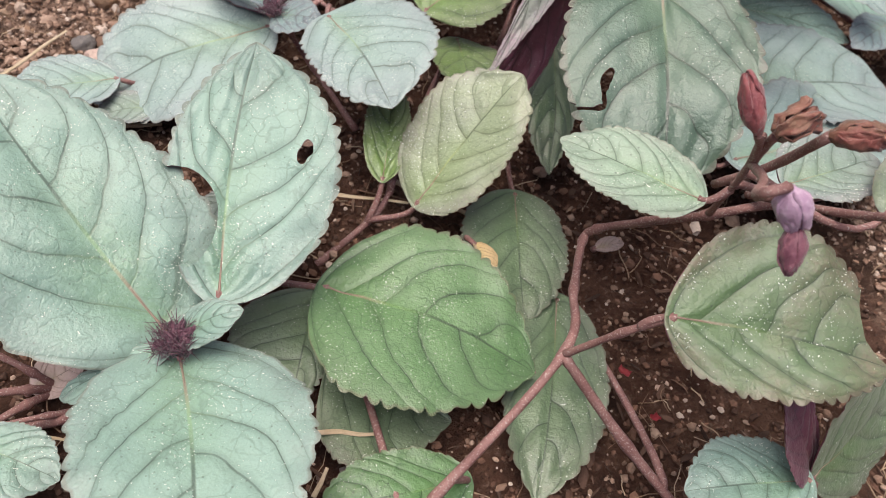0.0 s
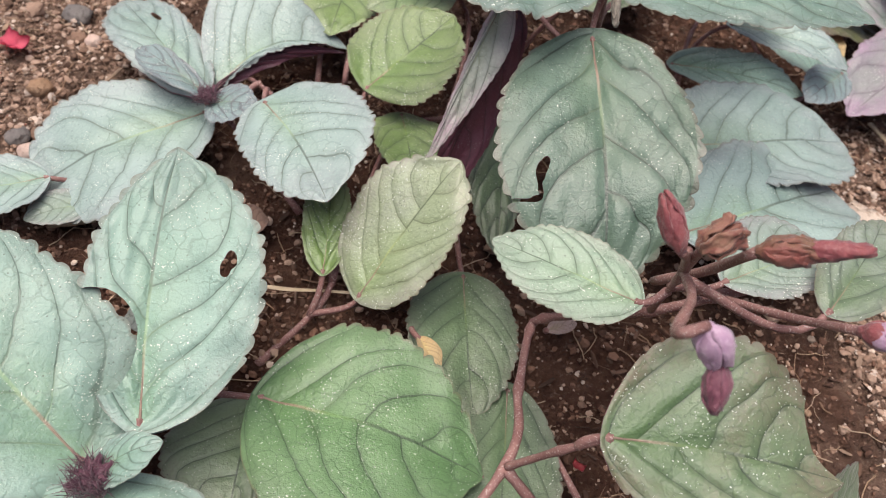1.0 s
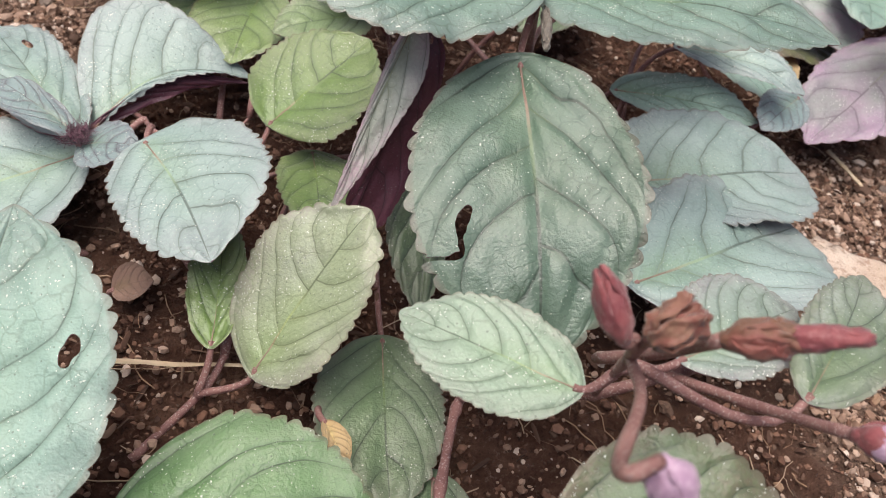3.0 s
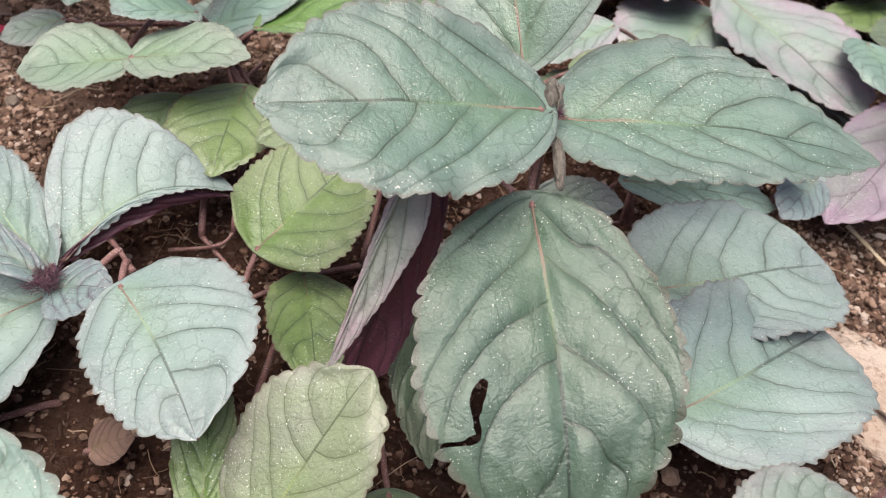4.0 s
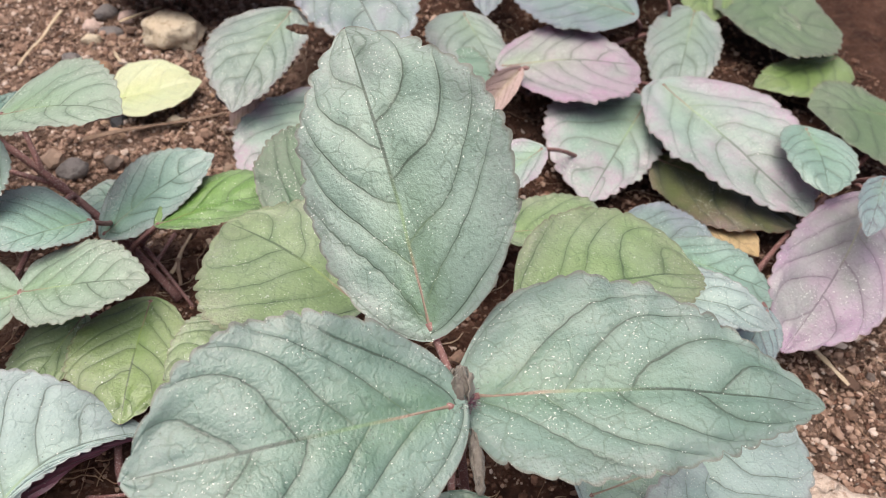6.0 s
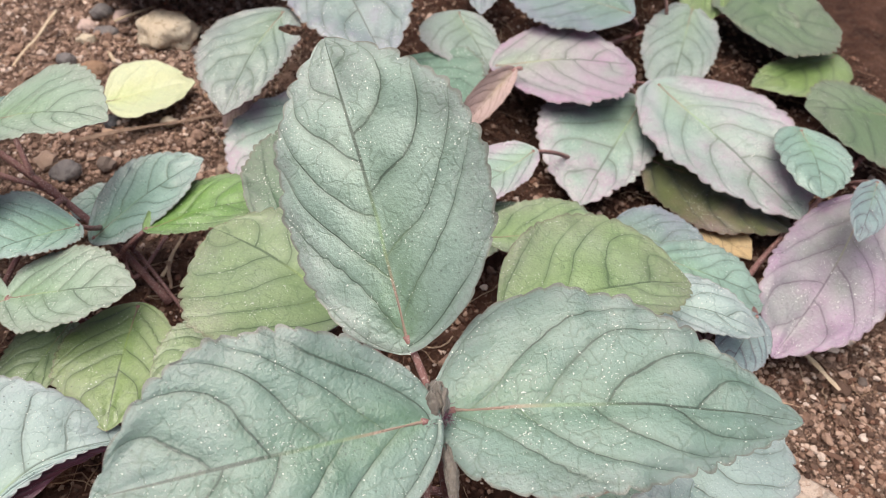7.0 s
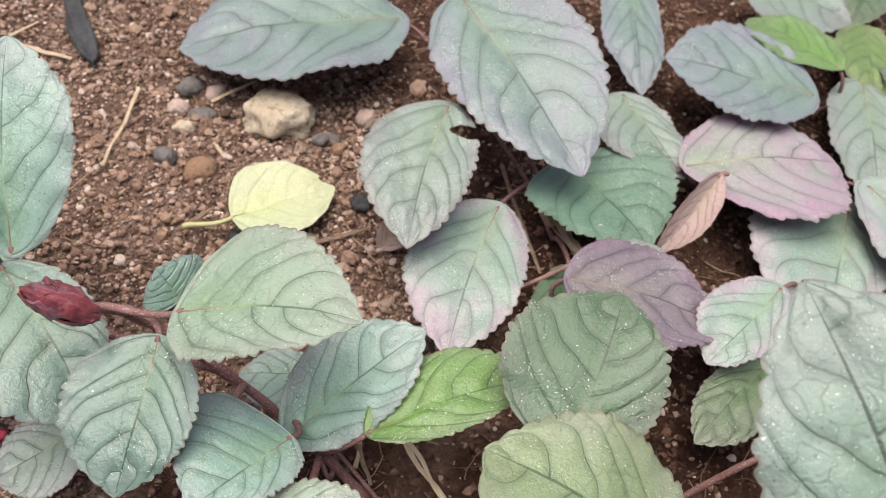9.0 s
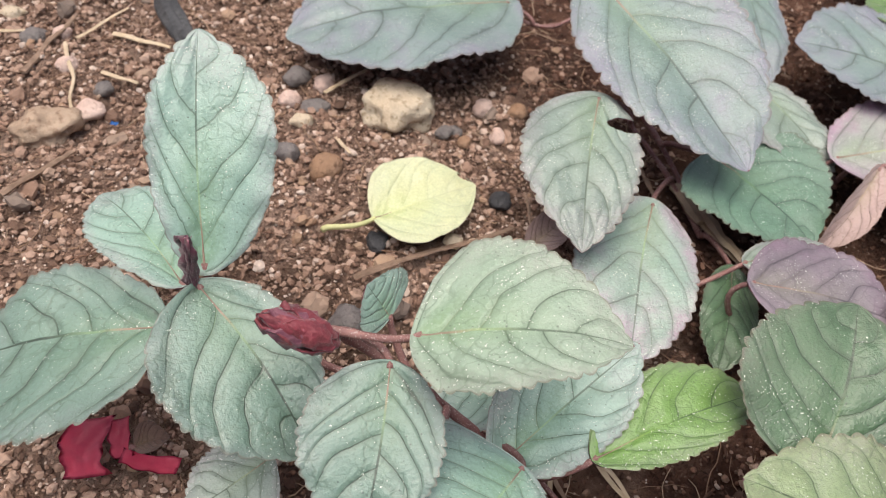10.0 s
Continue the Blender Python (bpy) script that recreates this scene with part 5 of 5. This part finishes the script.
fallen("fallen_leaf", "fallen pale yellow leaf with smooth edge on soil", YELLOW, (-0.0019, 0.3706, 0.0040), (0.0290, 0.3757, 0.0060), (0.05, -0.10, 1), 0.0150, 0.0140, 0.34, n=12, teeth=0.0, bend=0.05, cup=0.12, lobe=0.02, blunt=2.4, holes=[(-0.78, 0.93, 0.22, 0.05)], stalk_skin=YELLOW_STALK, stalk=(-0.0158, 0.3715, 0.0010))
fallen("dry_leaf", "curled dry pinkish tan leaf hanging among green leaves", DRY, (0.1399, 0.3452, 0.0220), (0.1168, 0.3322, 0.0060), (0.3, -0.3, 1), 0.0050, 0.0054, 0.5, n=9, teeth=0.8, bend=0.12, cup=0.8, stalk=(0.1429, 0.3456, 0.0220))
fallen("dry_leaf", "crumpled dry brown leaf on soil", DRY, (0.0383, 0.3547, 0.0000), (0.0507, 0.3586, 0.0060), (0, -0.3, 1), 0.0050, 0.0052, 0.5, n=9, teeth=0.4, bend=0.12, cup=0.6, stalk=(0.0362, 0.3538, 0.0000))
fallen("dry_leaf", "orange-brown dead leaf under the stems", DRY, (-0.0561, 0.0847, -0.0010), (-0.0476, 0.0908, 0.0010), (0.1, 0.0, 1), 0.0050, 0.0050, 0.5, n=9, teeth=0.3, bend=0.05, cup=0.2, stalk=(-0.0573, 0.0844, -0.0020))
fallen("dry_leaf", "ochre yellow dying leaf under rose leaves", OCHRE, (0.1828, 0.2769, 0.0060), (0.1945, 0.2586, 0.0060), (0.1, 0.0, 1), 0.0080, 0.0080, 0.5, n=9, teeth=0.3, bend=0.05, cup=0.2, stalk=(0.1874, 0.2855, -0.0020))
fallen("dry_leaf", "small ochre dead leaf on dark soil", DRY, (0.0671, 0.1347, 0.0010), (0.0742, 0.1358, 0.0030), (0.1, 0.0, 1), 0.0024, 0.0026, 0.5, n=8, teeth=0.2, bend=0.1, cup=0.3, stalk=(0.0672, 0.1359, -0.0010))


fallen("dry_leaf", "curled ochre dry leaf scrap hanging among stems", OCHRE, (0.0333, 0.1246, 0.0100), (0.0374, 0.1162, 0.0080), (0.3, -0.4, 1), 0.0022, 0.0026, 0.5, n=8, teeth=0.3, bend=0.2, cup=0.9, stalk=(0.0332, 0.1327, -0.0000))
fallen("dry_leaf", "curled brown dead leaf beside red plastic", DEADBROWN, (-0.0668, 0.3177, 0.0030), (-0.0597, 0.3178, 0.0040), (0.2, -0.3, 1), 0.0034, 0.0030, 0.5, n=8, teeth=0.3, bend=0.25, cup=0.9, stalk=(-0.0681, 0.3190, 0.0000))
fallen("dry_leaf", "broken brown dead leaf on dark soil", DEADBROWN, (-0.0130, 0.1638, 0.0000), (-0.0044, 0.1651, 0.0020), (0.2, -0.2, 1), 0.0044, 0.0050, 0.5, n=8, teeth=0.6, bend=0.1, cup=0.4, stalk=(-0.0140, 0.1645, -0.0020))


def scrap(name, base, tip, width, curl, label, skin=PLASTIC):
    """A torn strip of film with thickness, curled up along its length."""
    base, tip = Vector(base), Vector(tip)
    ax = tip - base
    ln = ax.length
    ax.normalize()
    side = ax.cross(Vector((0, 0, 1))).normalized()
    bm = bmesh.new()
    rows = []
    for i in range(15):
        v = i / 14
        rows.append([])
        for j in range(9):
            u = j / 4 - 1
            w = width * (0.8 + 0.35 * noise.noise(Vector((v * 5, u * 0.4, ln * 700))))
            z = curl * (u * u) * width + 0.14 * width * noise.noise(Vector((v * 4, u * 2, 5))) + 0.001
            rows[-1].append(bm.verts.new(base + ax * (v * ln) + side * (u * w + 0.25 * width * math.sin(3 * v)) + Vector((0, 0, z))))
    for a, b in zip(rows, rows[1:]):
        for j in range(8):
            bm.faces.new((a[j], a[j + 1], b[j + 1], b[j]))
    bmesh.ops.solidify(bm, geom=bm.faces[:], thickness=0.0002)
    return tagged(part(name, bm, skin), label, "litter", "red scraps on the soil")


scrap("plastic_scrap", (-0.0751, 0.3270, 0.0010), (-0.0766, 0.3135, 0.0010), 0.0058, 0.10, "torn glossy red plastic scrap on soil")
scrap("plastic_scrap", (-0.0695, 0.3256, 0.0010), (-0.0692, 0.3161, 0.0010), 0.0026, 0.15, "narrow torn red plastic strip on soil")
scrap("plastic_scrap", (-0.0699, 0.3167, 0.0010), (-0.0588, 0.3115, 0.0010), 0.0021, 0.15, "narrow torn red plastic strip on soil")
scrap("plastic_scrap", (-0.0919, 0.2355, 0.0000), (-0.0840, 0.2308, 0.0000), 0.0040, 0.6, "faded red scrap on gritty soil")
BLUE = plain("blue_plastic", (0.04, 0.16, 0.50), (0.06, 0.22, 0.58), 0.4, 90)
scrap("plastic_scrap", (-0.0671, 0.4239, 0.0010), (-0.0651, 0.4230, 0.0010), 0.0009, 0.1, "tiny bright blue plastic bit on soil", BLUE)
PETAL = plain("red_petal", (0.42, 0.045, 0.06), (0.52, 0.09, 0.10), 0.5, 200)
scrap("fallen_petal", (0.0680, 0.0995, 0.0000), (0.0704, 0.0978, 0.0000), 0.0011, 0.5, "small red fallen petal on dark soil", PETAL)
scrap("fallen_petal", (0.0591, 0.0851, 0.0000), (0.0604, 0.0825, 0.0000), 0.0011, 0.5, "small red fallen petal on dark soil", PETAL)
scrap("fallen_petal", (0.0737, 0.0871, 0.0000), (0.0755, 0.0882, 0.0000), 0.0011, 0.5, "small red fallen petal on dark soil", PETAL)
